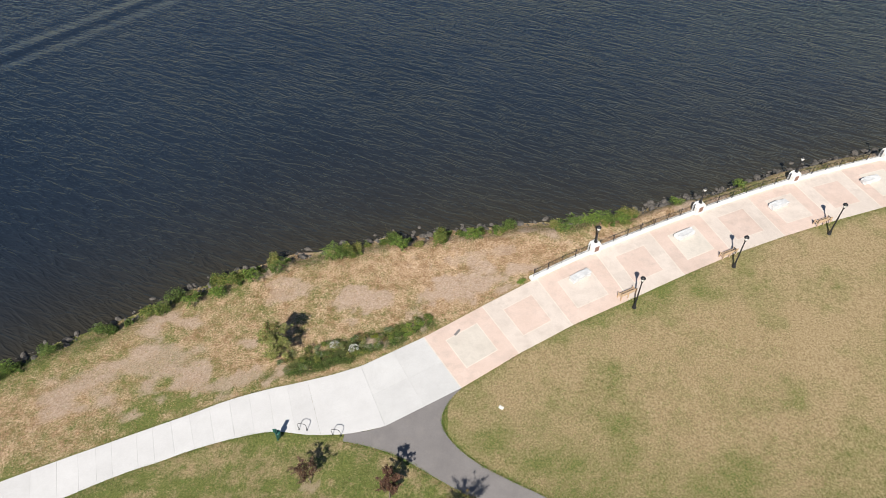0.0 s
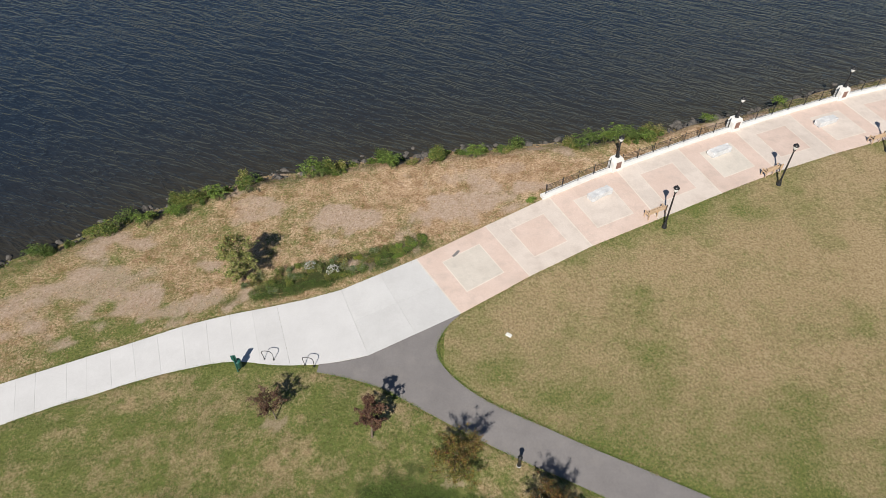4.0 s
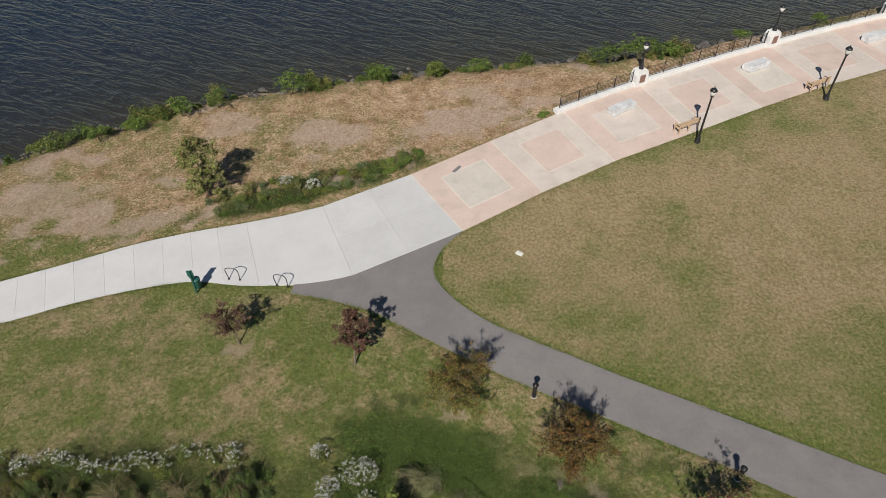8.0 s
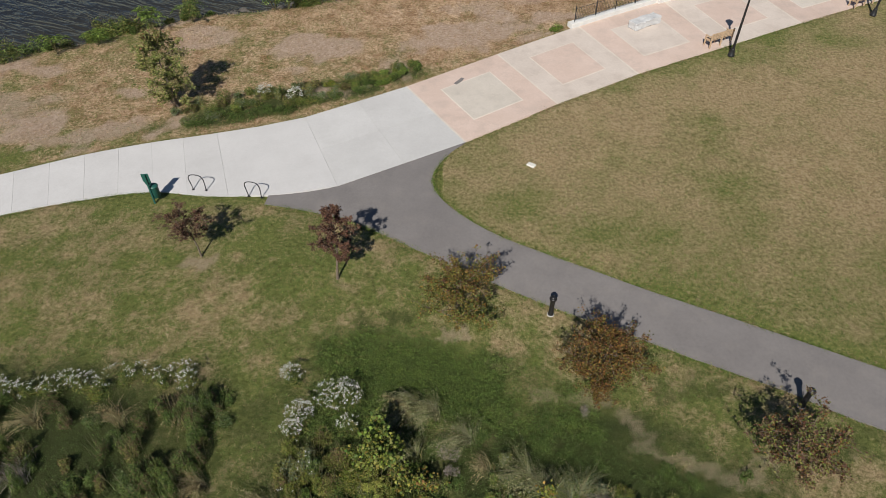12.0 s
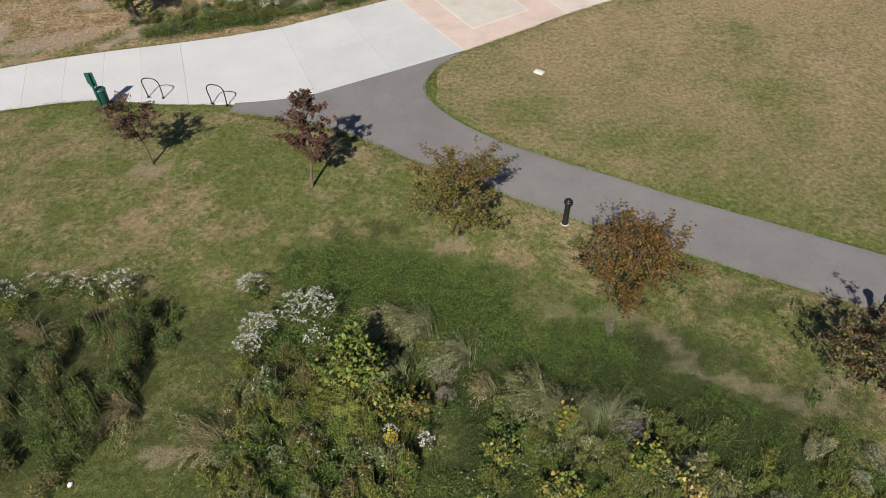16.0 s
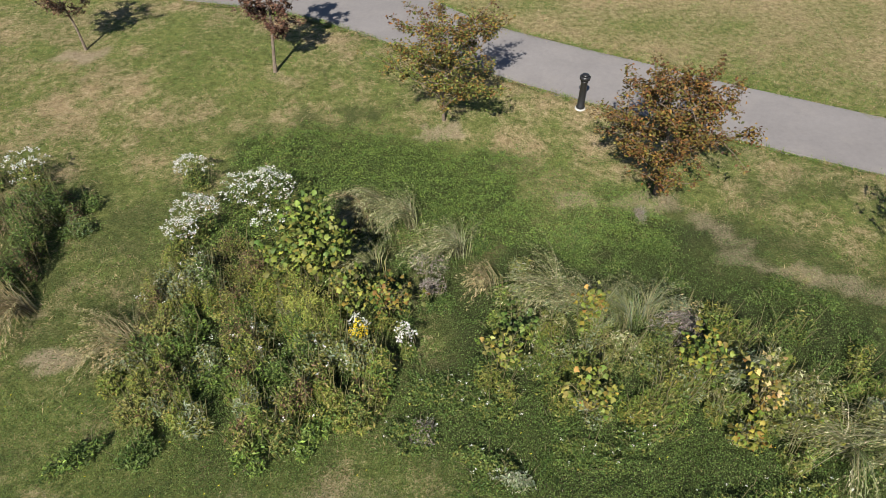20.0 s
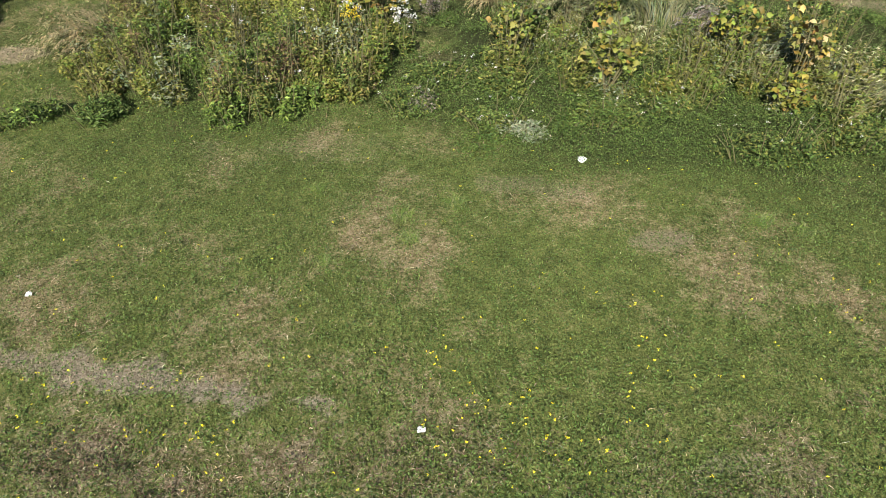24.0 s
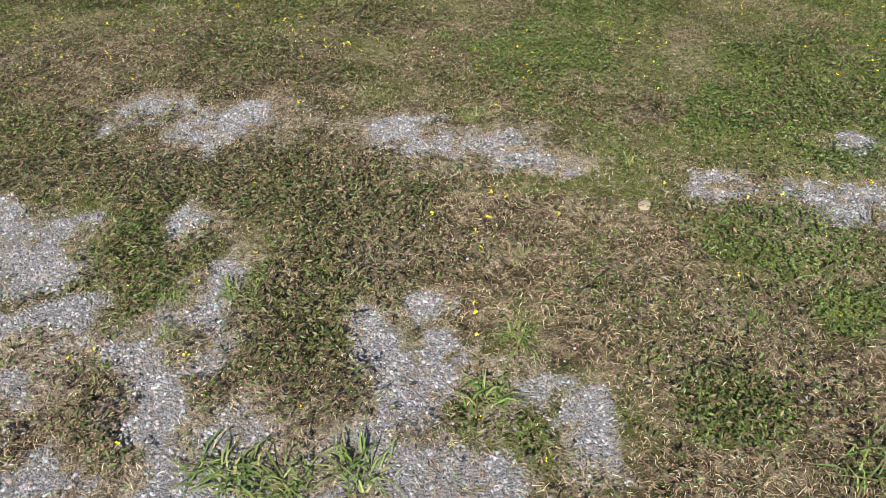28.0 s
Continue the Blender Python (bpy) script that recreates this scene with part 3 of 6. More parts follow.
def across(stations, s):
    """River side and park side of the walk at the station number s."""
    p = np.array(stations)
    i = min(int(s), len(p) - 2)
    t = s - i
    a = p[i] + (p[i + 1] - p[i]) * t
    if 0 < i < len(p) - 2:
        b0, b1, b2, b3 = p[i - 1], p[i], p[i + 1], p[i + 2]
        a = 0.5 * (2 * b1 + (b2 - b0) * t + (2 * b0 - 5 * b1 + 4 * b2 - b3) * t * t + (3 * b1 - b0 - 3 * b2 + b3) * t ** 3)
    return a[:2], a[2:]


sidewalk = tagged(new("pavement"), "pale concrete riverside sidewalk with sawn joints", "sidewalk", "", "structure")
joints = []
for i, (a, b) in enumerate(zip(SIDEWALK, SIDEWALK[1:])):
    run = math.hypot(b[0] - a[0], b[1] - a[1])
    n = max(1, round(run / 1.47)) if i < 8 else (1 if i == 8 else 2)
    joints += [i + k / n for k in range(n)]
joints.append(len(SIDEWALK) - 1 - 1e-6)
for s0, s1 in zip(joints, joints[1:]):
    (a, b), (m0, m1), (c, d) = across(SIDEWALK, s0), across(SIDEWALK, (s0 + s1) / 2), across(SIDEWALK, s1)
    late = s0 >= 9 - 1e-6
    if late:
        half0, half1 = a + (b - a) * 0.5, c + (d - c) * 0.5
        slab("slab", [a, m0, c, half1, half0], 0.035, 0.12, CONCRETE_OLD, sidewalk, 1.5, 0.003)
        slab("slab", [half0, half1, d, m1, b], 0.035, 0.12, CONCRETE_OLD, sidewalk, 1.5, 0.003)
    else:
        slab("slab", [a, m0, c, d, m1, b], 0.035, 0.12, CONCRETE, sidewalk, 1.5, 0.008)

promenade = tagged(new("pavement"), "salmon and buff tinted concrete promenade with square insets", "promenade", "", "structure")
for i in range(len(PROMENADE) - 1):
    field, inner = (PINK, MOSS if i % 4 == 0 else BUFF) if i % 2 == 0 else (BUFF, PINK)
    (a, b), (m0, m1), (c, d) = across(PROMENADE, i), across(PROMENADE, i + 0.5), across(PROMENADE, i + 1 - 1e-6)
    grid = lambda u, v: (a + (c - a) * u) * (1 - v) + (b + (d - b) * u) * v
    for u0, u1 in ((0, 0.33), (0.33, 0.67), (0.67, 1)):
        for v0, v1 in ((0, 0.5), (0.5, 1)):
            slab("slab", [grid(u0, v0), grid(u1, v0), grid(u1, v1), grid(u0, v1)], 0.035, 0.12, field, promenade, 1.5, 0.004)
    u0, u1, v0, v1 = 0.24, 0.76, 0.23, 0.77
    slab("border", [grid(u0 - .012, v0 - .012), grid(u1 + .012, v0 - .012), grid(u1 + .012, v1 + .012), grid(u0 - .012, v1 + .012)], 0.039, 0.1, JOINT, promenade, 1.5, 0.0)
    slab("inset", [grid(u0, v0), grid(u1, v0), grid(u1, v1), grid(u0, v1)], 0.043, 0.1, inner, promenade, 1.5, 0.0)
    slab("joint", [grid(-.008, 0), grid(.008, 0), grid(.008, 1), grid(-.008, 1)], 0.039, 0.1, JOINT, promenade, 1.5, 0.0)

slab("stain", [(3.45, 37.25), (3.6, 37.15), (3.85, 37.4), (4.05, 37.75), (3.9, 37.85), (3.7, 37.6)], 0.047, 0.004, ASPHALT, promenade, 1.5, 0.0, "dark tar stain")

asphalt = tagged(new("path"), "grey worn asphalt footpath branching from the walk", "path", "", "structure")
edge_pts = [across(SIDEWALK, s)[1] for s in np.linspace(8.40, 9.999, 10)]
slab("asphalt", list(ASPHALT_LO[::-1]) + edge_pts[0:] + list(ASPHALT_UP[1:]), 0.018, 0.12, ASPHALT, asphalt, 0.8, 0.0)

# ---- low white wall with piers and iron railing along the river ----
RAIL = spline([(10.55, 43.45), (17.0, 47.05), (28.3, 52.55), (39.7, 57.45), (51.4, 61.45), (63.4, 64.75), (75.4, 67.35)], 400)
wall = tagged(new("wall_river"), "low white cast-stone kerb wall along the promenade", "wall", "", "structure")
far = np.concatenate([[0], np.cumsum(np.hypot(*np.diff(RAIL, axis=0).T))])


def rail_at(s):
    p = np.array([np.interp(s, far, RAIL[:, 0]), np.interp(s, far, RAIL[:, 1])])
    q = np.array([np.interp(s + 0.2, far, RAIL[:, 0]), np.interp(s + 0.2, far, RAIL[:, 1])])
    d = (q - p) / max(1e-6, np.linalg.norm(q - p))
    return p, d


PIERS = [float(far[np.argmin(np.hypot(RAIL[:, 0] - x, RAIL[:, 1] - y))]) for x, y in ((17.0, 47.05), (28.3, 52.55), (39.7, 57.45), (51.4, 61.45), (63.4, 64.75))]


def wall_run(s0, s1, name, half, z0, z1, shift=0.0):
    bm = bmesh.new()
    rings = []
    for s in np.linspace(s0, s1, max(2, int((s1 - s0) / 0.8) + 1)):
        p, d = rail_at(s)
        n = np.array([-d[1], d[0]])
        g = ground_z(*(p - n * 0.7))
        q = p + n * shift
        rings.append([bm.verts.new((*(q + n * w), g + z)) for w, z in ((-half, z0), (-half, z1 - 0.02), (-half + 0.02, z1), (half - 0.02, z1), (half, z1 - 0.02), (half, z0))])
    for a, b in zip(rings, rings[1:]):
        for k in range(6):
            bm.faces.new((a[k], a[(k + 1) % 6], b[(k + 1) % 6], b[k]))
    bm.faces.new(rings[0])
    bm.faces.new(rings[-1][::-1])
    return part(name, bm, WHITE_STONE, wall)


stops = [0.0] + PIERS + [float(far[-1])]
for s0, s1 in zip(stops, stops[1:]):
    wall_run(s0, s1 - 0.01, "kerb", 0.22, -1.2, 0.32)


bm = box(bmesh.new(), -0.0065, 0.0065, -0.0065, 0.0065, 0.1, 0.82)
BALUSTER = bpy.data.meshes.new("baluster")
bm.to_mesh(BALUSTER)
bm.free()
BALUSTER.materials.append(BLACK_IRON)


def build_rail(s0, s1):
    """One length of railing: posts, two rails and thin balusters."""
    p, d = rail_at(s0)
    base = ground_z(*(p - 0.7 * np.array([-d[1], d[0]]))) + 0.32
    rail = thing("railing", p[0], p[1], base, 0, "black iron railing with thin balusters on the white wall", "railing", "railings along the river")
    n = max(1, round((s1 - s0) / 1.75))
    place = [(rail_at(s)[0] - p) for s in np.linspace(s0, s1, n + 1)]
    lift = [ground_z(*(p + q - 0.7 * np.array([-d[1], d[0]]))) + 0.32 - base for q in place]
    for q, z in zip(place, lift):
        bm = bmesh.new()
        box(bm, q[0] - 0.025, q[0] + 0.025, q[1] - 0.025, q[1] + 0.025, z - 0.02, z + 0.92)
        lathe(bm, [(0.02, 0.92), (0.036, 0.945), (0.03, 0.975), (0.008, 1.0)], 8, (q[0], q[1], z))
        part("post", bm, BLACK_IRON, rail)
    for h in (0.10, 0.82):
        bm = bmesh.new()
        tube(bm, [(q[0], q[1], z + h) for q, z in zip(place, lift)], 0.014, 6)
        part("rail", bm, BLACK_IRON, rail)
    m = int((s1 - s0) / 0.125)
    for k in range(1, m):
        q = rail_at(s0 + (s1 - s0) * k / m)[0] - p
        z = float(np.interp(k / m, np.linspace(0, 1, n + 1), lift))
        under(new("baluster", BALUSTER), rail).location = (q[0], q[1], z)


ends = [0.35] + [v for s in PIERS for v in (s - 0.62, s + 0.62)] + [float(far[-1]) - 0.3]
for s0, s1 in zip(ends[0::2], ends[1::2]):
    build_rail(s0, s1)


# ---- furniture of the promenade ----
GLASS = plain("frosted lantern glass", (0.62, 0.62, 0.60), (0.74, 0.74, 0.72), 20.0, 0.25, 0.0, 0.02)
TIMBER = plain("weathered teak slats", (0.40, 0.275, 0.175), (0.56, 0.415, 0.28), 9.0, 0.7, 0.0, 0.3)
GRANITE = plain("rough pale granite", (0.44, 0.44, 0.445), (0.66, 0.66, 0.655), 3.0, 0.85, 0.0, 0.7)
GREEN_PAINT = plain("green powder coat", (0.012, 0.075, 0.060), (0.020, 0.105, 0.085), 8.0, 0.45, 0.0, 0.05)
PALE_PLATE = plain("weathered white plate", (0.60, 0.59, 0.55), (0.74, 0.73, 0.69), 9.0, 0.6)
FOOTING = plain("pale cast footing", (0.36, 0.35, 0.33), (0.48, 0.47, 0.45), 12.0, 0.9)
PAPER = plain("white paper litter", (0.72, 0.72, 0.70), (0.82, 0.82, 0.80), 20.0, 0.8, 0.0, 0.4)
BARK = plain("brown-grey bark", (0.085, 0.062, 0.045), (0.21, 0.165, 0.125), 14.0, 0.9, 0.0, 0.8)
STEM = plain("green-brown stems", (0.075, 0.072, 0.030), (0.16, 0.14, 0.06), 14.0, 0.9)


def lantern(post, z):
    """An acorn lantern under a dark hood, on top of a post."""
    bm = bmesh.new()
    lathe(bm, [(0.05, z), (0.10, z + 0.05), (0.165, z + 0.16), (0.20, z + 0.30), (0.205, z + 0.36)], 16)
    part("globe", bm, GLASS, post, "frosted pale glass globe", True)
    bm = bmesh.new()
    lathe(bm, [(0.225, z + 0.352), (0.23, z + 0.385), (0.19, z + 0.45), (0.12, z + 0.515), (0.05, z + 0.55)], 16)
    hood = part("hood", bm, BLACK_IRON, post, "", True)
    bm = bmesh.new()
    lathe(bm, [(0.022, z + 0.548), (0.04, z + 0.575), (0.014, z + 0.60), (0.028, z + 0.625), (0.004, z + 0.68)], 10)
    part("finial", bm, BLACK_IRON, hood, "", True)
    bm = bmesh.new()
    lathe(bm, [(0.055, z - 0.10), (0.10, z - 0.06), (0.075, z - 0.03), (0.11, z), (0.10, z + 0.04)], 14)
    part("collar", bm, BLACK_IRON, post, "", True)


def street_lamp(x, y, z, height, label, group, wide=1.0):
    post = thing("street_lamp", x, y, z, 0, label, "street lamp", group)
    bm = bmesh.new()
    lathe(bm, [(0.20 * wide, 0), (0.20 * wide, 0.06), (0.165 * wide, 0.10), (0.15 * wide, 0.26), (0.11 * wide, 0.36), (0.125 * wide, 0.40), (0.085, 0.46)], 16)
    base = part("base", bm, BLACK_IRON, post, "", True)
    for k in range(4):
        bm = bmesh.new()
        lathe(bm, [(0.018, 0.055), (0.018, 0.085), (0.006, 0.09)], 6, (0.175 * wide * math.cos(k * 1.571 + 0.78), 0.175 * wide * math.sin(k * 1.571 + 0.78), 0))
        part("bolt", bm, BLACK_IRON, base)
    top = height - 0.68
    bm = bmesh.new()
    rings = []
    for r, h in ((0.074, 0.44), (0.066, top * 0.5), (0.052, top - 0.08)):
        rings.append([bm.verts.new(((r if k % 2 else r * 0.86) * math.cos(k * math.pi / 12), (r if k % 2 else r * 0.86) * math.sin(k * math.pi / 12), h)) for k in range(24)])
    for a, b in zip(rings, rings[1:]):
        for k in range(24):
            bm.faces.new((a[k], a[(k + 1) % 24], b[(k + 1) % 24], b[k]))
    part("shaft", bm, BLACK_IRON, post, "fluted black shaft")
    lantern(post, top)
    return post


first = street_lamp(19.40, 40.12, ground_z(19.4, 40.12), 4.12, "black fluted lamp post with acorn lantern beside a bench", "lamp posts along the promenade")
for x, y in ((29.65, 44.92), (40.35, 49.3), (51.9, 53.4), (63.4, 56.6)):
    copy_thing(first, pose(x, y, ground_z(x, y)))


def stone_pier(s):
    p, d = rail_at(s)
    z = ground_z(*(p - 0.7 * np.array([-d[1], d[0]])))
    turn = math.degrees(math.atan2(d[1], d[0]))
    pier = thing("pier", p[0], p[1], z - 0.3, turn, "white cast-stone pier with chamfered shoulders and a brown plaque", "pier", "piers in the river wall")
    bm = bmesh.new()
    outline = [(-0.52, 0), (0.52, 0), (0.52, 1.22), (0.36, 1.52), (-0.36, 1.52), (-0.52, 1.22)]
    front = [bm.verts.new((x, -0.36, h)) for x, h in outline]
    face = bm.faces.new(front)
    made = bmesh.ops.extrude_face_region(bm, geom=[face])
    bmesh.ops.translate(bm, verts=[v for v in made["geom"] if isinstance(v, bmesh.types.BMVert)], vec=(0, 0.72, 0))
    bmesh.ops.bevel(bm, geom=bm.edges[:], offset=0.018, segments=2, affect="EDGES")
    part("body", bm, WHITE_STONE, pier)
    bm = bmesh.new()
    box(bm, -0.24, 0.24, -0.385, -0.355, 0.62, 1.22, 0.008)
    part("plaque", bm, BRONZE, pier, "reddish brown plaque")
    bm = bmesh.new()
    box(bm, -0.30, 0.30, -0.30, 0.30, 1.515, 1.56, 0.012)
    part("cap", bm, WHITE_STONE, pier)
    return p, z + 1.26


lamp_on_pier = None
for s in PIERS:
    p, z = stone_pier(s)
    if lamp_on_pier is None:
        lamp_on_pier = street_lamp(p[0], p[1], z, 2.15, "short black lamp post with acorn lantern on a white pier", "lamps on the piers", 0.9)
    else:
        copy_thing(lamp_on_pier, pose(p[0], p[1], z))


def bench(x, y, turn):
    """Slatted park bench; its sitter looks along +y."""
    b = thing("bench", x, y, ground_z(x, y) + 0.036, turn, "weathered teak park bench with slatted back facing the river", "bench", "benches on the promenade")
    for side in (-0.80, 0.0, 0.80):
        for yy, h in ((0.22, 0.62 if side else 0.42), (-0.24, 0.88)):
            bm = bmesh.new()
            box(bm, side - 0.035, side + 0.035, yy - 0.035, yy + 0.035, 0, h, 0.006)
            part("leg", bm, TIMBER, b)
        bm = bmesh.new()
        box(bm, side - 0.03, side + 0.03, -0.21, 0.19, 0.36, 0.42, 0.005)
        part("bearer", bm, TIMBER, b)
        if side:
            bm = bmesh.new()
            box(bm, side - 0.045, side + 0.045, -0.26, 0.28, 0.62, 0.655, 0.008)
            part("armrest", bm, TIMBER, b)
    for k in range(5):
        bm = bmesh.new()
        y0 = -0.19 + k * 0.092
        box(bm, -0.86, 0.86, y0, y0 + 0.072, 0.422, 0.447, 0.005)
        part("seat_slat", bm, TIMBER, b)
    for k in range(4):
        bm = bmesh.new()
        z0 = 0.50 + k * 0.098
        box(bm, -0.84, 0.84, -0.205 - 0.012 * k, -0.175 - 0.012 * k, z0, z0 + 0.074, 0.005)
        part("back_slat", bm, TIMBER, b)
    return b


one = bench(18.95, 41.42, 27)
for x, y, turn in ((29.45, 46.3, 26), (40.15, 50.75, 21), (51.9, 54.9, 18)):
    copy_thing(one, pose(x, y, ground_z(x, y) + 0.036, 0, 0, turn))


def stone_seat(x, y, turn, seed):
    bm = bmesh.new()
    bmesh.ops.create_cube(bm, size=1, matrix=Matrix.Diagonal((2.05, 0.68, 0.48, 1)))
    bmesh.ops.subdivide_edges(bm, edges=bm.edges[:], cuts=5, use_grid_fill=True)
    for v in bm.verts:
        n = noise.noise_vector(v.co * 1.7 + Vector((seed * 3.1, 0, 0)))
        v.co += Vector((n.x * 0.10, n.y * 0.07, n.z * 0.05)) + noise.noise_vector(v.co * 6 + Vector((0, seed, 0))) * 0.02
        v.co.z = max(v.co.z, -0.24)
    bmesh.ops.bevel(bm, geom=[e for e in bm.edges if e.calc_face_angle(0) > 0.9], offset=0.03, segments=2, affect="EDGES")
    me = bpy.data.meshes.new("stone_block")
    bm.to_mesh(me)
    bm.free()
    me.materials.append(GRANITE)
    ob = new("stone_block", me)
    ob.matrix_world = pose(x, y, ground_z(x, y) + 0.28, 0, 0, turn)
    tagged(ob, "rough pale granite block laid as a seat on the inset paving", "stone block", "granite seats")


for k, (x, y, turn) in enumerate(((15.1, 43.65, 32), (26.1, 49.05, 27), (36.8, 53.4, 24), (48.0, 57.4, 20), (59.8, 61.0, 17))):
    stone_seat(x, y, turn, k + 1)


def bollard(x, y):
    b = thing("bollard", x, y, ground_z(x, y) - 0.02, 0, "black cast-iron bollard with ringed head on a pale footing", "bollard", "bollards by the asphalt path")
    bm = bmesh.new()
    lathe(bm, [(0.14, -0.1), (0.14, 0.045), (0.125, 0.055)], 16)
    part("footing", bm, FOOTING, b, "pale concrete footing", True)
    bm = bmesh.new()
    lathe(bm, [(0.115, 0.05), (0.115, 0.10), (0.092, 0.13), (0.085, 0.80), (0.10, 0.82), (0.10, 0.85), (0.085, 0.86)], 18)
    part("shaft", bm, BLACK_IRON, b, "", True)
    bm = bmesh.new()
    lathe(bm, [(0.085, 0.858), (0.135, 0.89), (0.14, 0.95), (0.115, 0.985)], 18)
    part("head", bm, BLACK_IRON, b, "", True)
    bm = bmesh.new()
    lathe(bm, [(0.105, 0.984), (0.085, 1.02), (0.04, 1.04), (0.005, 1.045)], 18)
    part("cap", bm, BLACK_IRON, b, "", True)


bollard(7.0, 21.27)
bollard(14.95, 17.25)


def bike_hoop(x, y, turn):
    r = thing("bike_rack", x, y, ground_z(x, y) + 0.034, turn, "black steel hoop bicycle rack bolted to the concrete", "bike rack", "bicycle racks")
    pts = [(-0.30, 0, 0.0), (-0.33, 0, 0.3), (-0.37, 0, 0.58), (-0.34, 0, 0.74), (-0.22, 0, 0.83), (0, 0, 0.85), (0.2, 0, 0.79), (0.30, 0, 0.62), (0.31, 0, 0.3), (0.30, 0, 0.0)]
    bm = bmesh.new()
    tube(bm, [(x_, y_, z_) for x_, y_, z_ in spline(pts, 40)], 0.021, 10)
    part("hoop", bm, BLACK_IRON, r, "", True)
    for side in (-0.30, 0.30):
        bm = bmesh.new()
        lathe(bm, [(0.065, 0), (0.065, 0.008), (0.045, 0.014)], 12, (side, 0, 0))
        part("foot_plate", bm, BLACK_IRON, r)


bike_hoop(-8.1, 28.30, -6)
bike_hoop(-5.5, 27.82, -9)

station = thing("dog_station", -9.85, 27.40, ground_z(-9.85, 27.4), 8, "green dog-waste station with bag box and bin on a post", "waste station")
bm = bmesh.new()
box(bm, -0.035, 0.035, -0.035, 0.035, -0.2, 1.62, 0.006)
part("post", bm, GREEN_PAINT, station)
bm = bmesh.new()
box(bm, -0.15, 0.15, 0.037, 0.055, 1.18, 1.62, 0.006)
part("sign", bm, GREEN_PAINT, station)
bm = bmesh.new()
box(bm, -0.12, 0.12, 0.057, 0.16, 1.02, 1.34, 0.02)
part("bag_box", bm, GREEN_PAINT, station)
bm = bmesh.new()
lathe(bm, [(0.15, 0.22), (0.185, 0.26), (0.20, 0.78), (0.205, 0.80)], 18, (0.10, 0.20, 0))
can = part("bin", bm, GREEN_PAINT, station, "", True)
bm = bmesh.new()
lathe(bm, [(0.215, 0.795), (0.215, 0.83), (0.16, 0.875), (0.03, 0.89)], 18, (0.10, 0.20, 0))
part("lid", bm, GREEN_PAINT, can, "", True)
bm = bmesh.new()
box(bm, -0.11, 0.11, 0.05, 0.058, 1.40, 1.58)
part("label_panel", bm, PALE_PLATE, station, "faded pale label")

cover_plate = thing("utility_cover", 7.06, 30.2, ground_z(7.06, 30.2), -35, "small white utility cover set in the dry lawn", "utility cover")
bm = bmesh.new()
box(bm, -0.20, 0.20, -0.13, 0.13, -0.1, 0.06, 0.02)
part("box", bm, PALE_PLATE, cover_plate)
bm = bmesh.new()
box(bm, -0.165, 0.165, -0.10, 0.10, 0.058, 0.072, 0.006)
part("lid", bm, PALE_PLATE, cover_plate)


def litter(x, y, size, seed):
    bm = bmesh.new()
    bmesh.ops.create_icosphere(bm, subdivisions=2, radius=size)
    for v in bm.verts:
        v.co += noise.noise_vector(v.co * (3.0 / size) * 0.35 + Vector((seed, 0, 0))) * size * 0.6
        v.co.z = v.co.z * 0.45 + size * 0.3
    me = bpy.data.meshes.new("litter")
    bm.to_mesh(me)
    bm.free()
    me.materials.append(PAPER)
    ob = new("litter", me)
    ob.location = (x, y, ground_z(x, y) + 0.02)
    tagged(ob, "crumpled white paper litter lying in the grass", "litter", "litter in the grass")


for k, (x, y, size) in enumerate(((-2.12, 16.95, 0.075), (-5.2, 12.5, 0.055), (3.2, 6.2, 0.032), (5.1, 10.3, 0.055), (-0.5, 7.7, 0.03))):
    litter(x, y, size, k * 5.3)

bm = bmesh.new()
bmesh.ops.create_icosphere(bm, subdivisions=2, radius=0.034)
for v in bm.verts:
    v.co += noise.noise_vector(v.co * 22) * 0.016
    v.co.z = v.co.z * 0.5 + 0.012
me = bpy.data.meshes.new("stone")
bm.to_mesh(me)
bm.free()
me.materials.append(plain("sandy stone", (0.26, 0.21, 0.14), (0.36, 0.30, 0.21), 30.0, 0.9))
tagged(new("stone", me), "small pale rounded stone lying in the dry grass", "stone").location = (4.15, 2.86, ground_z(4.15, 2.86))

# ---- riprap along the waterline ----
def stone_mesh(seed, flat):
    rng = random.Random(seed)
    bm = bmesh.new()
    bmesh.ops.create_icosphere(bm, subdivisions=2, radius=0.5)
    for v in bm.verts:
        d = v.co.normalized()
        k = 1 + 0.5 * noise.noise(d * 1.3 + Vector((seed * 7.7, 0, 0)))
        v.co = Vector((d.x * 0.62, d.y * 0.48, d.z * flat)) * k
    for _ in range(5):
        n = Vector((rng.uniform(-1, 1), rng.uniform(-1, 1), rng.uniform(-0.3, 1))).normalized()
        reach = rng.uniform(0.26, 0.36)
        for v in bm.verts:
            over = v.co.dot(n) - reach
            if over > 0:
                v.co -= n * over * 0.85
    return bm


big = []
for k in range(5):
    bm = stone_mesh(k + 1, 0.34)
    me = bpy.data.meshes.new("rock")
    bm.to_mesh(me)
    bm.free()
    me.materials.append(ROCK)
    big.append(me)
rng = random.Random(4)
rows = []
for k in range(620):
    x = rng.choice([rng.uniform(-40, 20), rng.uniform(14, 62), rng.uniform(14, 62)])
    size = rng.choice([0.3, 0.35, 0.45, 0.55, 0.8]) * rng.uniform(0.7, 1.2)
    y = float(shore_y(np.array([x]))[0]) + rng.gauss(-0.2, 0.5)
    rows.append((size, x, y))
rows.sort(reverse=True)
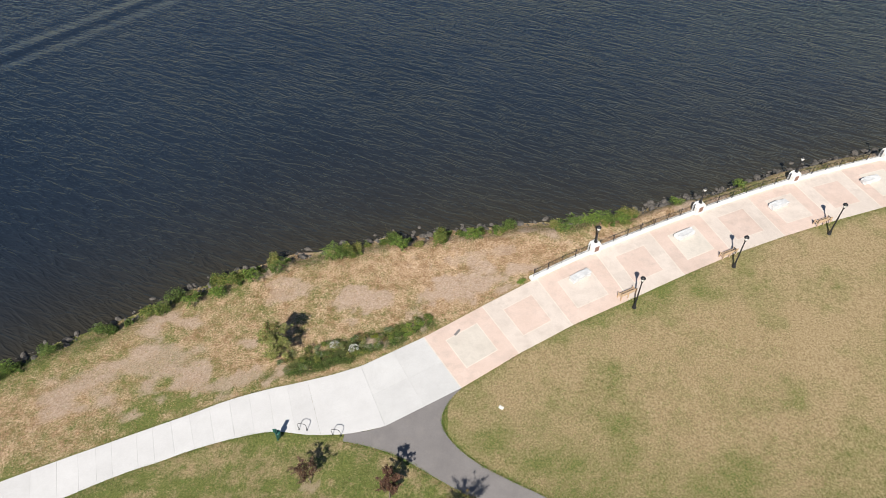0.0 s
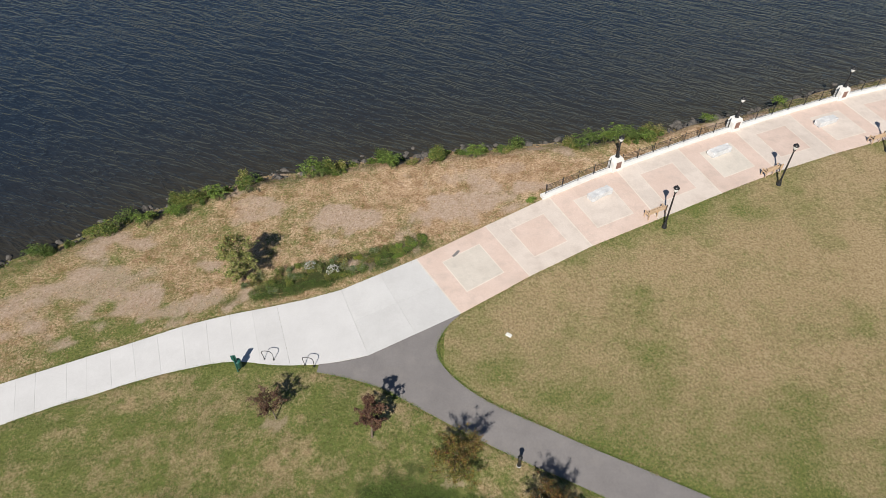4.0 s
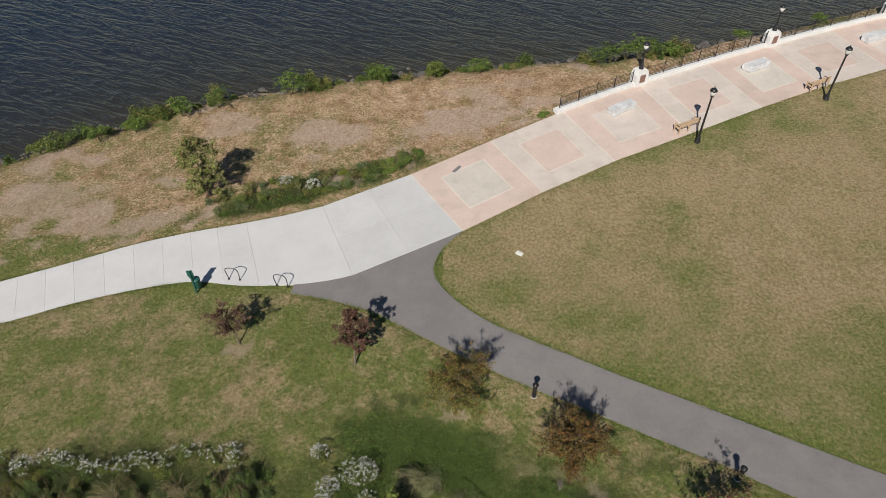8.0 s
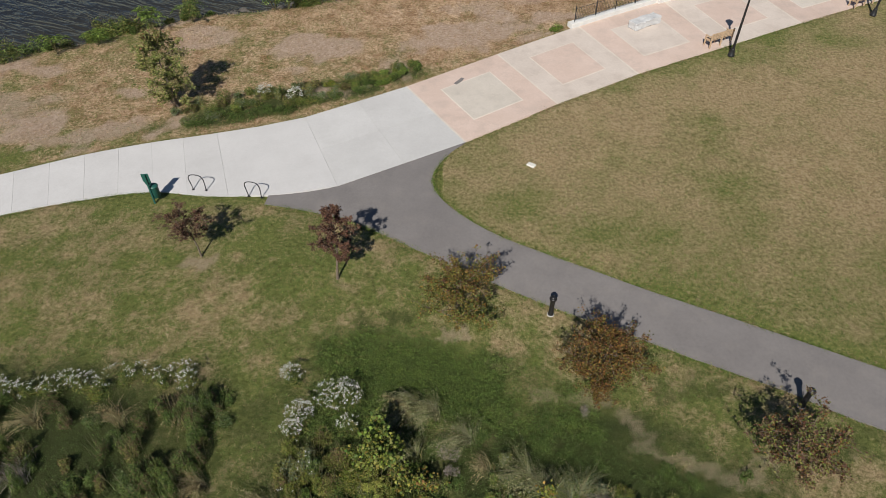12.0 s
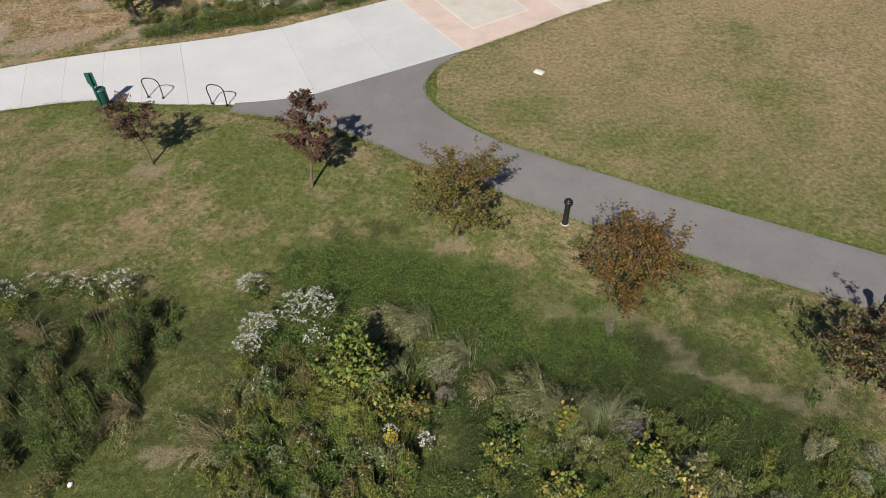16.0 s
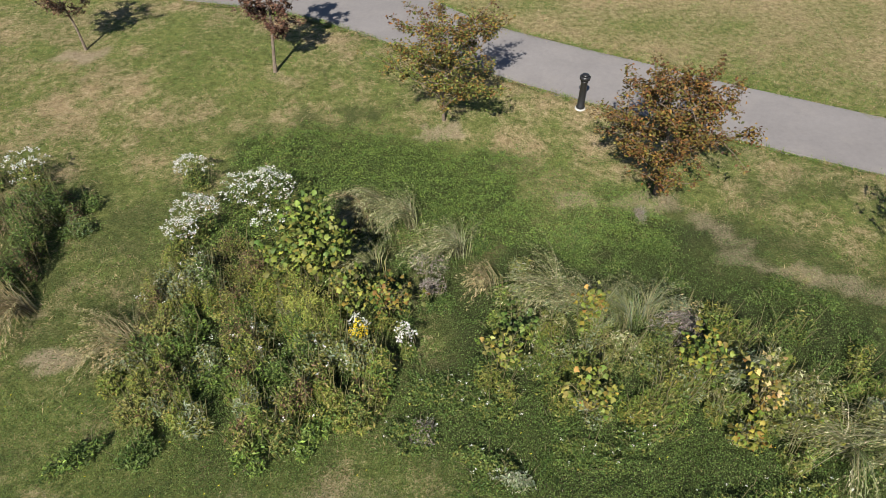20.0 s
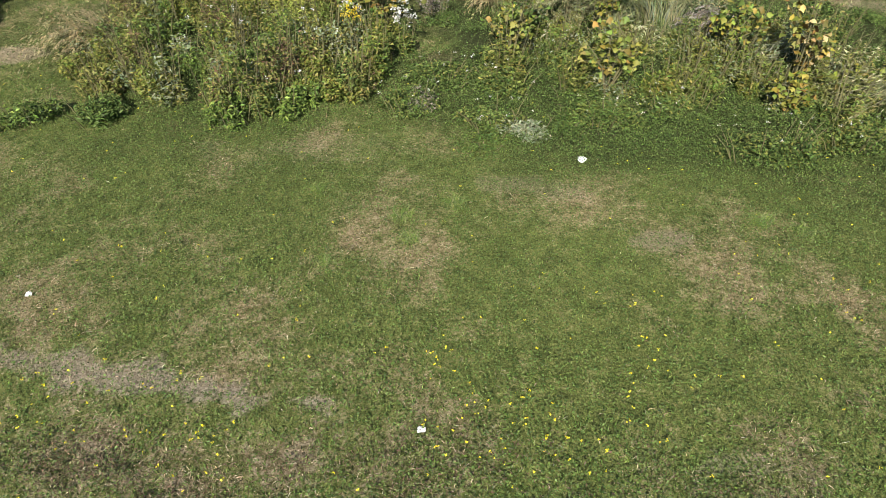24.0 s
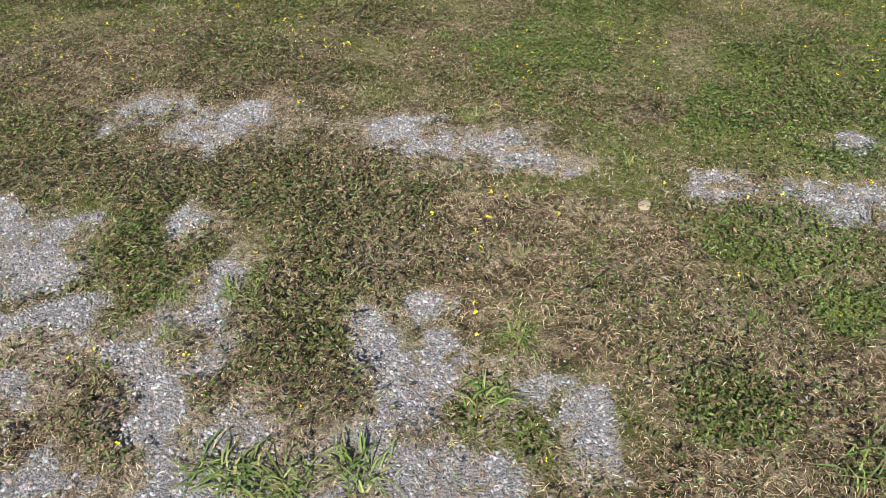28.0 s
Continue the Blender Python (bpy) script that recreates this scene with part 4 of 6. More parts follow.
for i, (size, x, y) in enumerate(rows[:250]):
    z = max(ground_z(x, y), WATER - 0.15)
    ob = new("rock", big[i % 5])
    ob.matrix_world = pose(x, y, z + size * 0.10, rng.uniform(-20, 20), rng.uniform(-20, 20), rng.uniform(0, 360)) @ Matrix.Scale(size, 4)
    tagged(ob, "grey angular riprap rock at the waterline", "rock", "riprap rocks on the bank")
vs, fs, count = [], [], 0
base = [(np.array([v.co[:] for v in me.vertices]), np.array([p.vertices[:] for p in me.polygons])) for me in big]
for i, (size, x, y) in enumerate(rows[250:] * 2):
    v, f_ = base[i % 5]
    x, y = x + rng.uniform(-1, 1), y + rng.uniform(-0.3, 0.3)
    z = max(ground_z(x, y), WATER - 0.15)
    m = pose(x, y, z + 0.03, rng.uniform(-40, 40), rng.uniform(-40, 40), rng.uniform(0, 360)) @ Matrix.Scale(size * 0.7, 4)
    vs.append(v @ np.array(m.to_3x3()).T + np.array(m.translation))
    fs.append(f_ + count)
    count += len(v)
tagged(big_mesh("rubble", np.vstack(vs), np.vstack(fs), ROCK), "small grey rubble between the larger bank rocks", "rubble", "", "stuff")


# ---- plants ----
R = np.random.default_rng(7)


def shades(n, colors, spread=0.18):
    """n shades picked from the colours, each a little lighter or darker."""
    c = np.array(colors, float)[R.integers(0, len(colors), n)]
    c = c * (1 + spread * R.normal(size=(n, 1))) * (1 + 0.06 * R.normal(size=(n, 3)))
    return np.clip(c, 0.004, 0.9)


def paint(c, k):
    return np.hstack([np.repeat(c, k, 0), np.ones((len(c) * k, 1))])


def blades(p, height, width, lean, turn, color):
    """Grass blades: base points p, bent over by lean towards turn. Returns verts, faces, tints."""
    n = len(p)
    d = np.stack([np.cos(turn), np.sin(turn), 0 * turn], 1)
    s = np.stack([-np.sin(turn), np.cos(turn), 0 * turn], 1) * (width[:, None] / 2)
    up = np.array([0, 0, 1.0])
    mid = p + d * (height * lean * 0.35)[:, None] + up * (height * 0.62 * np.sqrt(np.clip(1 - 0.3 * lean ** 2, 0.2, 1)))[:, None]
    tip = p + d * (height * lean)[:, None] + up * (height * np.clip(1 - 0.55 * lean ** 2, 0.12, 1))[:, None]
    v = np.stack([p - s, p + s, mid + s * 0.8, mid - s * 0.8, tip], 1).reshape(-1, 3)
    o = (np.arange(n) * 5)[:, None]
    f_ = np.concatenate([o + [0, 1, 2], o + [0, 2, 3], o + [3, 2, 4]])
    return v, f_, paint(color, 5)


def slim_blades(p, height, width, lean, turn, color):
    """Blades of a short turf: slender bent diamonds."""
    n = len(p)
    d = np.stack([np.cos(turn), np.sin(turn), 0 * turn], 1)
    s = np.stack([-np.sin(turn), np.cos(turn), 0 * turn], 1) * (width[:, None] / 2)
    up = np.array([0, 0, 1.0])
    mid = p + d * (height * lean * 0.35)[:, None] + up * (height * 0.62 * np.sqrt(np.clip(1 - 0.3 * lean ** 2, 0.2, 1)))[:, None]
    tip = p + d * (height * lean)[:, None] + up * (height * np.clip(1 - 0.55 * lean ** 2, 0.12, 1))[:, None]
    v = np.stack([p, mid + s, mid - s, tip], 1).reshape(-1, 3)
    o = (np.arange(n) * 4)[:, None]
    return v, np.concatenate([o + [0, 1, 2], o + [2, 1, 3]]), paint(color, 4)


def flat_blades(p, height, width, lean, turn, color):
    """Blades of a lawn far off: one slender triangle each."""
    n = len(p)
    d = np.stack([np.cos(turn), np.sin(turn), 0 * turn], 1)
    s = np.stack([-np.sin(turn), np.cos(turn), 0 * turn], 1) * (width[:, None] * 0.6)
    tip = p + d * (height * lean)[:, None] + np.array([0, 0, 1.0]) * (height * np.clip(1 - 0.5 * lean ** 2, 0.25, 1))[:, None]
    v = np.stack([p - s, p + s, tip], 1).reshape(-1, 3)
    return v, (np.arange(n) * 3)[:, None] + np.array([[0, 1, 2]]), paint(color, 3)


def leaves(p, size, color, droop=0.5, aspect=0.6, out=None):
    """Leaves folded along their rib. out: the way that each points, else by chance."""
    n = len(p)
    a = R.uniform(0, 2 * np.pi, n)
    d = np.stack([np.cos(a), np.sin(a), R.uniform(-droop, droop * 0.6, n)], 1)
    if out is not None:
        d = d * 0.6 + out
    d /= np.linalg.norm(d, axis=1, keepdims=True)
    side = np.cross(d, np.array([0, 0, 1.0]) + 0.45 * R.normal(size=(n, 3)))
    side /= np.linalg.norm(side, axis=1, keepdims=True) + 1e-9
    up = np.cross(side, d)
    size = np.broadcast_to(np.asarray(size, float), (n,)) * R.uniform(0.6, 1.25, n)
    L, W = size[:, None], (size * aspect / 2)[:, None]
    v = np.stack([p - d * L / 2, p + side * W + up * W * 0.5 - d * L * 0.05, p + d * L / 2 - up * L * 0.1, p - side * W + up * W * 0.5 - d * L * 0.05], 1).reshape(-1, 3)
    o = (np.arange(n) * 4)[:, None]
    return v, np.concatenate([o + [0, 1, 2], o + [0, 2, 3]]), paint(color, 4)


LOBES = np.array([(0, 0), (-0.5, 0), (-0.30, 0.36), (0.02, 0.46), (0.12, 0.24), (0.5, 0), (0.12, -0.24), (0.02, -0.46), (-0.30, -0.36)])
FAN = np.array([(0, k, k % 8 + 1) for k in range(1, 9)])


def broad_leaves(p, size, color):
    """Large lobed leaves that hang from their stalks and face outwards."""
    n = len(p)
    a = R.uniform(0, 2 * np.pi, n)
    tilt = R.uniform(-1.3, 0.1, n)
    d = np.stack([np.cos(a) * np.cos(tilt), np.sin(a) * np.cos(tilt), np.sin(tilt)], 1)
    side = np.stack([-np.sin(a), np.cos(a), 0.3 * R.normal(size=n)], 1)
    up = np.cross(side, d)
    s = size * R.uniform(0.55, 1.25, n)
    v = p[:, None] + s[:, None, None] * (d[:, None] * LOBES[None, :, :1] + side[:, None] * LOBES[None, :, 1:] + up[:, None] * (0.5 * np.abs(LOBES[None, :, 1:]) - 0.35 * np.maximum(LOBES[None, :, :1], 0) ** 2))
    f_ = (np.arange(n) * 9)[:, None, None] + FAN[None]
    return v.reshape(-1, 3), f_.reshape(-1, 3), paint(color, 9)


def joined(name, pieces, parent=None, label=""):
    vs, fs, cs, k = [], [], [], 0
    for v, f_, c in pieces:
        vs.append(v)
        fs.append(f_ + k)
        cs.append(c)
        k += len(v)
    ob = big_mesh(name, np.vstack(vs), np.vstack(fs), LEAF, dict(tint=np.vstack(cs)))
    return under(ob, parent, label) if parent else ob


def blob(n, rx, ry, rz, shell=0.55):
    """Points in a lumpy ball, most of them near its skin."""
    d = R.normal(size=(n, 3))
    d /= np.linalg.norm(d, axis=1, keepdims=True)
    r = shell + (1 - shell) * R.uniform(size=(n, 1)) ** 0.7
    r = r * (0.78 + 0.5 * vnoise(d[:, :1] * 2.2 + d[:, 2:] * 1.7 + R.uniform(0, 50), d[:, 1:2] * 2.2 - d[:, 2:] * 1.1))
    return d * r * np.array([rx, ry, rz])


def tree(x, y, height, spread, colors, label, lean=(0, 0), count=2600, leaf=0.075, first=0.28, limbs=13, form=1.0, tips=None, loose=0.048):
    """A young park tree: tapered trunk, forked limbs and twigs, and a loose crown of single leaves."""
    z = ground_z(x, y)
    t = thing("tree", x, y, z, 0, label, "tree", "young trees in the park")
    rng = random.Random(int(x * 13 + y * 7))
    bm = bmesh.new()
    spine = [Vector((lean[0] * u + 0.05 * math.sin(5 * u + x), lean[1] * u + 0.05 * math.cos(4 * u + y), -0.08 + (height * 0.93 + 0.08) * u)) for u in np.linspace(0, 1, 9)]
    r0 = 0.018 + 0.009 * height
    tube(bm, spine, [r0 * (1.25 if i == 0 else 1) * (1 - 0.85 * i / 8) for i in range(9)], 8)
    part("trunk", bm, BARK, t)
    seeds = []
    for i in range(limbs):
        bm = bmesh.new()
        u = first + (0.95 - first) * (i + 0.3) / limbs
        s = spine[min(7, int(u * 8))].lerp(spine[min(8, int(u * 8) + 1)], u * 8 - int(u * 8))
        a = i * 2.4 + rng.uniform(-0.5, 0.5)
        shape = math.sin(math.pi * min(1, (u - first) / (1 - first) * 0.75 + 0.22)) ** form
        reach = spread * shape * rng.uniform(0.7, 1.15)
        rise = reach * rng.uniform(0.3, 0.8)
        end = s + Vector((math.cos(a) * reach, math.sin(a) * reach, rise))
        mid = s.lerp(end, 0.5) + Vector((rng.uniform(-.1, .1), rng.uniform(-.1, .1), -0.08 * reach)) * 0.8
        tube(bm, [s, mid, end], [r0 * 0.42 * (1 - 0.5 * u), r0 * 0.26, 0.006], 6)
        seeds += [(mid, 0.8), (s.lerp(mid, 0.6), 0.5), (mid.lerp(end, 0.5), 1.0), (end, 0.8)]
        for k in range(7):
            q = mid.lerp(end, rng.uniform(-0.4, 0.9))
            e = q + Vector((rng.uniform(-1, 1), rng.uniform(-1, 1), rng.uniform(-0.3, 0.8))) * reach * rng.uniform(0.25, 0.6)
            tube(bm, [q, q.lerp(e, 0.5) + Vector((0, 0, 0.03)), e], [0.010, 0.007, 0.004], 5)
            seeds += [(e, 0.8), (q.lerp(e, 0.6), 0.9), (q.lerp(e, 0.3), 0.6)]
        part("limb", bm, BARK, t)
    c = np.array([s[0][:] for s in seeds])
    w = np.array([s[1] for s in seeds])
    pick = R.choice(len(c), count, p=w / w.sum())
    p = c[pick] + R.normal(size=(count, 3)) * spread * loose
    col = shades(count, colors, 0.22)
    if tips is not None:
        high = R.uniform(size=count) < 0.8 * smooth(height * 0.75, height * 1.05, p[:, 2])
        col[high] = shades(int(high.sum()), tips, 0.2)
    joined("crown", [leaves(p, leaf, col, 0.7, 0.62)], t)
    return t


DARK_RED = [(0.085, 0.040, 0.030), (0.120, 0.060, 0.042), (0.070, 0.041, 0.028), (0.145, 0.082, 0.052)]
RUST = [(0.150, 0.068, 0.022), (0.105, 0.070, 0.022), (0.180, 0.098, 0.030), (0.066, 0.064, 0.019), (0.085, 0.040, 0.019)]
OLIVE_GOLD = [(0.125, 0.110, 0.024), (0.185, 0.130, 0.030), (0.080, 0.092, 0.022), (0.215, 0.132, 0.032), (0.130, 0.074, 0.024)]
GREENS = [(0.062, 0.100, 0.022), (0.094, 0.140, 0.033), (0.128, 0.175, 0.045), (0.042, 0.066, 0.016)]
FRESH = [(0.140, 0.205, 0.038), (0.185, 0.250, 0.052), (0.105, 0.160, 0.032)]
YELLOWGREEN = [(0.138, 0.172, 0.029), (0.175, 0.192, 0.034), (0.100, 0.140, 0.025), (0.210, 0.188, 0.040)]
YELLOW = [(0.24, 0.195, 0.036), (0.19, 0.180, 0.036), (0.14, 0.158, 0.030), (0.25, 0.155, 0.04)]
OLIVE = [(0.125, 0.146, 0.033), (0.172, 0.178, 0.045), (0.092, 0.117, 0.024), (0.230, 0.214, 0.066)]
STRAW = [(0.30, 0.245, 0.12), (0.37, 0.315, 0.175), (0.24, 0.195, 0.09), (0.33, 0.30, 0.155)]
BUFF_GRASS = [(0.300, 0.290, 0.150), (0.235, 0.240, 0.105), (0.170, 0.195, 0.066), (0.370, 0.365, 0.215)]
BROWN = [(0.13, 0.085, 0.047), (0.185, 0.125, 0.07), (0.095, 0.066, 0.038)]
GREY = [(0.26, 0.22, 0.19), (0.33, 0.285, 0.25), (0.20, 0.17, 0.145)]
WHITE = [(0.50, 0.50, 0.46), (0.60, 0.60, 0.57), (0.38, 0.39, 0.33), (0.30, 0.32, 0.23)]
SILVER = [(0.190, 0.220, 0.130), (0.245, 0.265, 0.170), (0.150, 0.185, 0.092)]
CREEPER = [(0.050, 0.085, 0.022), (0.075, 0.115, 0.032)]

tree(-6.92, 24.1, 2.6, 1.1, DARK_RED + BROWN, "small sparse tree with dark purple-brown leaves on the lawn", (-0.35, 0.0), 3600, 0.078, 0.42, 13)
tree(-1.22, 23.0, 3.75, 0.9, DARK_RED + [(0.13, 0.07, 0.04)], "upright young tree with dark red-brown autumn leaves", (0.05, 0.25), 6200, 0.082, 0.26, 17, 0.8)
tree(3.45, 20.9, 2.7, 1.5, OLIVE_GOLD + OLIVE[:3], "spreading young tree with olive and gold autumn leaves", (0.05, -0.1), 9000, 0.078, 0.24, 20, 0.55, OLIVE_GOLD[1:] + RUST[:2] + DARK_RED[:1])
tree(8.18, 17.9, 3.0, 1.42, RUST + OLIVE_GOLD[:2], "wide young tree with rust-orange autumn leaves by the path", (0.0, 0.0), 11000, 0.078, 0.20, 22, 0.6, RUST)
tree(13.35, 15.4, 2.5, 1.4, OLIVE[:2] + BROWN + DARK_RED[1:2] + RUST[:1], "thin young tree with brown autumn leaves beside a bollard", (0.5, -0.85), 5600, 0.085, 0.22, 18, 0.7)
tree(-11.05, 35.1, 4.7, 1.35, [(0.19, 0.21, 0.06), (0.26, 0.265, 0.085), (0.12, 0.15, 0.04), (0.31, 0.28, 0.12)], "young tree with yellow-green leaves and reddish tips near the bank", (-0.1, -0.3), 9000, 0.115, 0.08, 26, 0.9,
     [(0.24, 0.11, 0.065), (0.22, 0.18, 0.07)], 0.055)


def stalks(n, rx, ry, h, bow=0.25):
    """Thin stems rising from a patch."""
    bm = bmesh.new()
    for _ in range(n):
        a, r = R.uniform(0, 6.28), math.sqrt(R.uniform())
        p = Vector((rx * 0.6 * r * math.cos(a), ry * 0.6 * r * math.sin(a), -0.04))
        e = Vector((rx * r * math.cos(a) * 1.1, ry * r * math.sin(a) * 1.1, h * R.uniform(0.6, 0.95)))
        tube(bm, [p, p.lerp(e, 0.5) + Vector((0, 0, 0.05)), e], [0.008, 0.006, 0.003], 4)
    return bm


def bush(x, y, rx, ry, h, colors, label, leaf=0.07, count=900, name="bush", group="bushes and weeds", turn=0.0, aspect=0.5, tops=None):
    """A mound of leaves on stems; tops: shades of flower heads on its upper side."""
    b = thing(name, x, y, ground_z(x, y), turn, label, name.replace("_", " "), group)
    if group == "weeds in the hollow":
        h, count, aspect = h * R.uniform(0.8, 1.3), int(count * 1.2), aspect * 1.1
    part("stem", stalks(max(6, count // 150), rx, ry, h), STEM, b)["kind"] = "stuff"
    lumps = max(4, int(6 * rx * ry / 0.25) + 3)
    pieces = []
    for _ in range(lumps):
        a, r = R.uniform(0, 6.28), math.sqrt(R.uniform(0, 0.9))
        k = R.uniform(0.55, 1.0) * (1.05 - 0.45 * r)
        m = max(10, count // lumps)
        q = blob(m, rx * 0.42, ry * 0.42, h * 0.48 * k) + np.array([rx * 0.72 * r * math.cos(a), ry * 0.72 * r * math.sin(a), h * 0.46 * k])
        q[:, 2] = np.maximum(q[:, 2], 0.02)
        pieces.append(leaves(q, leaf, shades(m, [colors[R.integers(len(colors))]] * 3 + colors, 0.2), 0.6, aspect))
    joined("foliage", pieces, b)
    if tops:
        shade, many, size = tops
        a, r = R.uniform(0, 6.28, many), np.sqrt(R.uniform(0, 1, many))
        hh = h * (0.72 + 0.33 * (1 - r ** 2)) * (0.82 + 0.36 * vnoise(r * np.cos(a) * 3 + x, r * np.sin(a) * 3 + y))
        centre = np.stack([rx * r * np.cos(a), ry * r * np.sin(a), hh], 1)
        q = np.repeat(centre, 6, 0) + R.normal(size=(many * 6, 3)) * size * np.array([0.75, 0.75, 0.45])
        joined("bloom", [leaves(q, size, shades(len(q), shade, 0.12), 0.25, 0.9)], b, "clustered small blooms")["kind"] = "stuff"
    return b


def tussock(x, y, reach, h, colors, label, count=260, lean=0.75, way=None, plumes=True):
    """Ornamental grass: arching blades from one crown, with feathery ends."""
    b = thing("ornamental_grass", x, y, ground_z(x, y), 0, label, "ornamental grass", "ornamental grasses")
    p = np.stack([R.normal(size=count) * 0.09, R.normal(size=count) * 0.09, np.zeros(count)], 1)
    bundle = R.integers(0, 11, count)
    turn = (R.uniform(0, 6.28, 11) if way is None else R.normal(radians(way), 0.75, 11))[bundle] + R.normal(0, 0.2, count)
    hh = h * R.uniform(0.65, 1.1, 11)[bundle] * R.uniform(0.8, 1.08, count)
    ln = np.clip(R.normal(lean, 0.22, count), 0.15, 1.25) * reach / h
    pieces, d = [], np.stack([np.cos(turn), np.sin(turn)], 1)
    us = np.array([0, 0.3, 0.55, 0.8, 1.0])
    rise = np.array([0, 0.62, 0.88, 0.84, 0.58])
    side = np.stack([-np.sin(turn), np.cos(turn), 0 * turn], 1) * 0.006
    rings = []
    for u, w in zip(us, rise):
        c = np.stack([p[:, 0] + d[:, 0] * hh * ln * u ** 1.7, p[:, 1] + d[:, 1] * hh * ln * u ** 1.7, hh * w * (1 - 0.2 * ln * u * u)], 1)
        rings.append((c - side * (1.1 - u), c + side * (1.1 - u)))
    v = np.stack([q for r_ in rings for q in r_], 1).reshape(-1, 3)
    o = (np.arange(count) * 10)[:, None]
    f_ = np.concatenate([o + np.array(t_) + 2 * k for k in range(4) for t_ in ([0, 1, 3], [0, 3, 2])])
    joined("tuft", [(v, f_, paint(shades(count, [tuple(0.72 * k for k in c) for c in colors]), 10))], b)
    if plumes:
        m = count // 3
        ends, before = (rings[4][0] + rings[4][1])[:m] / 2, (rings[2][0] + rings[2][1])[:m] / 2
        crest = (rings[3][0] + rings[3][1])[:m] / 2 - (ends + before) / 2
        u = R.uniform(0, 1.15, (m, 24, 1))
        q = (before[:, None] + (ends - before)[:, None] * u + crest[:, None] * (4 * u * (1 - u))).reshape(-1, 3) + R.normal(size=(m * 24, 3)) * 0.022
        out = np.repeat((ends - before) / (np.linalg.norm(ends - before, axis=1, keepdims=True) + 1e-6), 24, 0)
        joined("plume", [leaves(q, 0.07, shades(len(q), colors), 0.35, 0.2, out)], b, "feathery pale seed heads")
    return b


def sapling(x, y, h, spread, colors, label, count=110, leaf=0.19):
    """A broad-leaved sapling or vine: a few canes with large single leaves."""
    b = thing("sapling", x, y, ground_z(x, y), 0, label, "sapling", "broad-leaved saplings")
    bm = bmesh.new()
    ends = []
    for k in range(8):
        a = k * 0.9 + R.uniform(-0.3, 0.3)
        out = spread * R.uniform(0.25, 0.95)
        e = Vector((math.cos(a) * out, math.sin(a) * out, h * R.uniform(0.55, 1.0) * (1.15 - 0.4 * out / spread)))
        m = e * 0.5 + Vector((0, 0, h * 0.14))
        tube(bm, [(0, 0, -0.05), m, e], [0.016, 0.010, 0.004], 6)
        for u in (0.15, 0.4, 0.6, 0.8, 1.0):
            s = m.lerp(e, u) + Vector((R.normal(), R.normal(), 0.3 * R.normal())) * spread * 0.2
            tube(bm, [m.lerp(e, max(0, u - 0.1)), s], [0.005, 0.003], 4)
            ends.append(s)
        ends.append(m * 0.75)
    part("cane", bm, STEM, b)
    c = np.array([e[:] for e in ends])
    p = c[R.integers(0, len(c), count)] + R.normal(size=(count, 3)) * spread * np.array([0.13, 0.13, 0.17])
    p[:, 2] = np.maximum(p[:, 2], 0.05)
    joined("foliage", [broad_leaves(p, leaf * 0.76, shades(count, colors, 0.26))], b)
    return b


ASTER = "white-flowering aster clump among green weeds"
for x, y, rx, ry, h, many in ((-2.25, 18.35, 0.45, 0.35, 0.75, 70), (-0.55, 17.4, 0.85, 0.62, 1.0, 190), (-1.75, 16.7, 0.48, 0.5, 0.85, 120), (-1.95, 16.2, 0.35, 0.3, 0.7, 60), (-0.1, 16.3, 0.4, 0.3, 0.9, 30), (2.72, 13.3, 0.22, 0.2, 0.75, 34), (1.95, 13.5, 0.18, 0.16, 0.8, 18)):
    bush(x, y, rx, ry, h, OLIVE + GREENS, ASTER, 0.075, int(1300 * rx * ry / 0.35) + 300, "aster", "white asters", 0, 0.35, (WHITE, many, 0.036))
for k in range(17):
    x = -15.2 + 0.60 * k + R.uniform(-0.25, 0.25)
    y = 17.85 + 0.03 * k + R.uniform(-0.55, 0.35)
    bush(x, y, R.uniform(0.4, 0.6), R.uniform(0.3, 0.42), R.uniform(0.65, 0.95), OLIVE + GREENS[:2], ASTER, 0.075, 600, "aster", "white asters", 0, 0.35, (WHITE, int(R.integers(8, 36)), 0.040))
for x, y in ((-13.6, 17.3), (-10.6, 17.75), (-8.9, 17.5), (-14.6, 16.8)):
    bush(x, y, 0.42, 0.3, 0.75, YELLOWGREEN, "yellowing goldenrod in the weeds", 0.07, 420, "goldenrod", "goldenrods", 0, 0.3)
# weeds to the side of the mown strip
for k in range(150):
    x, y = R.uniform(-16.5, -4.6), R.uniform(11.6, 17.6)
    x = x + 0.5 * (y - 14.5) * 0.2
    bush(x, y, R.uniform(0.26, 0.5), R.uniform(0.22, 0.42), R.uniform(0.5, 1.4), [GREENS, GREENS + OLIVE[:1], GREENS + BROWN, OLIVE + BROWN, BROWN + GREENS, GREENS + SILVER[2:]][R.integers(6)], "tangled olive-green weeds in the hollow", 0.065, int(R.integers(420, 760)), "weeds", "weeds in the hollow", R.uniform(0, 360), 0.35)
for k in range(26):
    x, y = R.uniform(-6.3, -4.9), R.uniform(12.8, 17.4)
    bush(x, y, R.uniform(0.28, 0.45), R.uniform(0.25, 0.4), R.uniform(0.9, 1.5), [GREENS, GREENS + BROWN, GREENS + OLIVE[:1]][R.integers(3)], "tall dark green weeds at the rim of the hollow", 0.065, 700, "weeds", "weeds in the hollow", R.uniform(0, 360), 0.35)
TAN = "arching tan ornamental grass in the hollow"
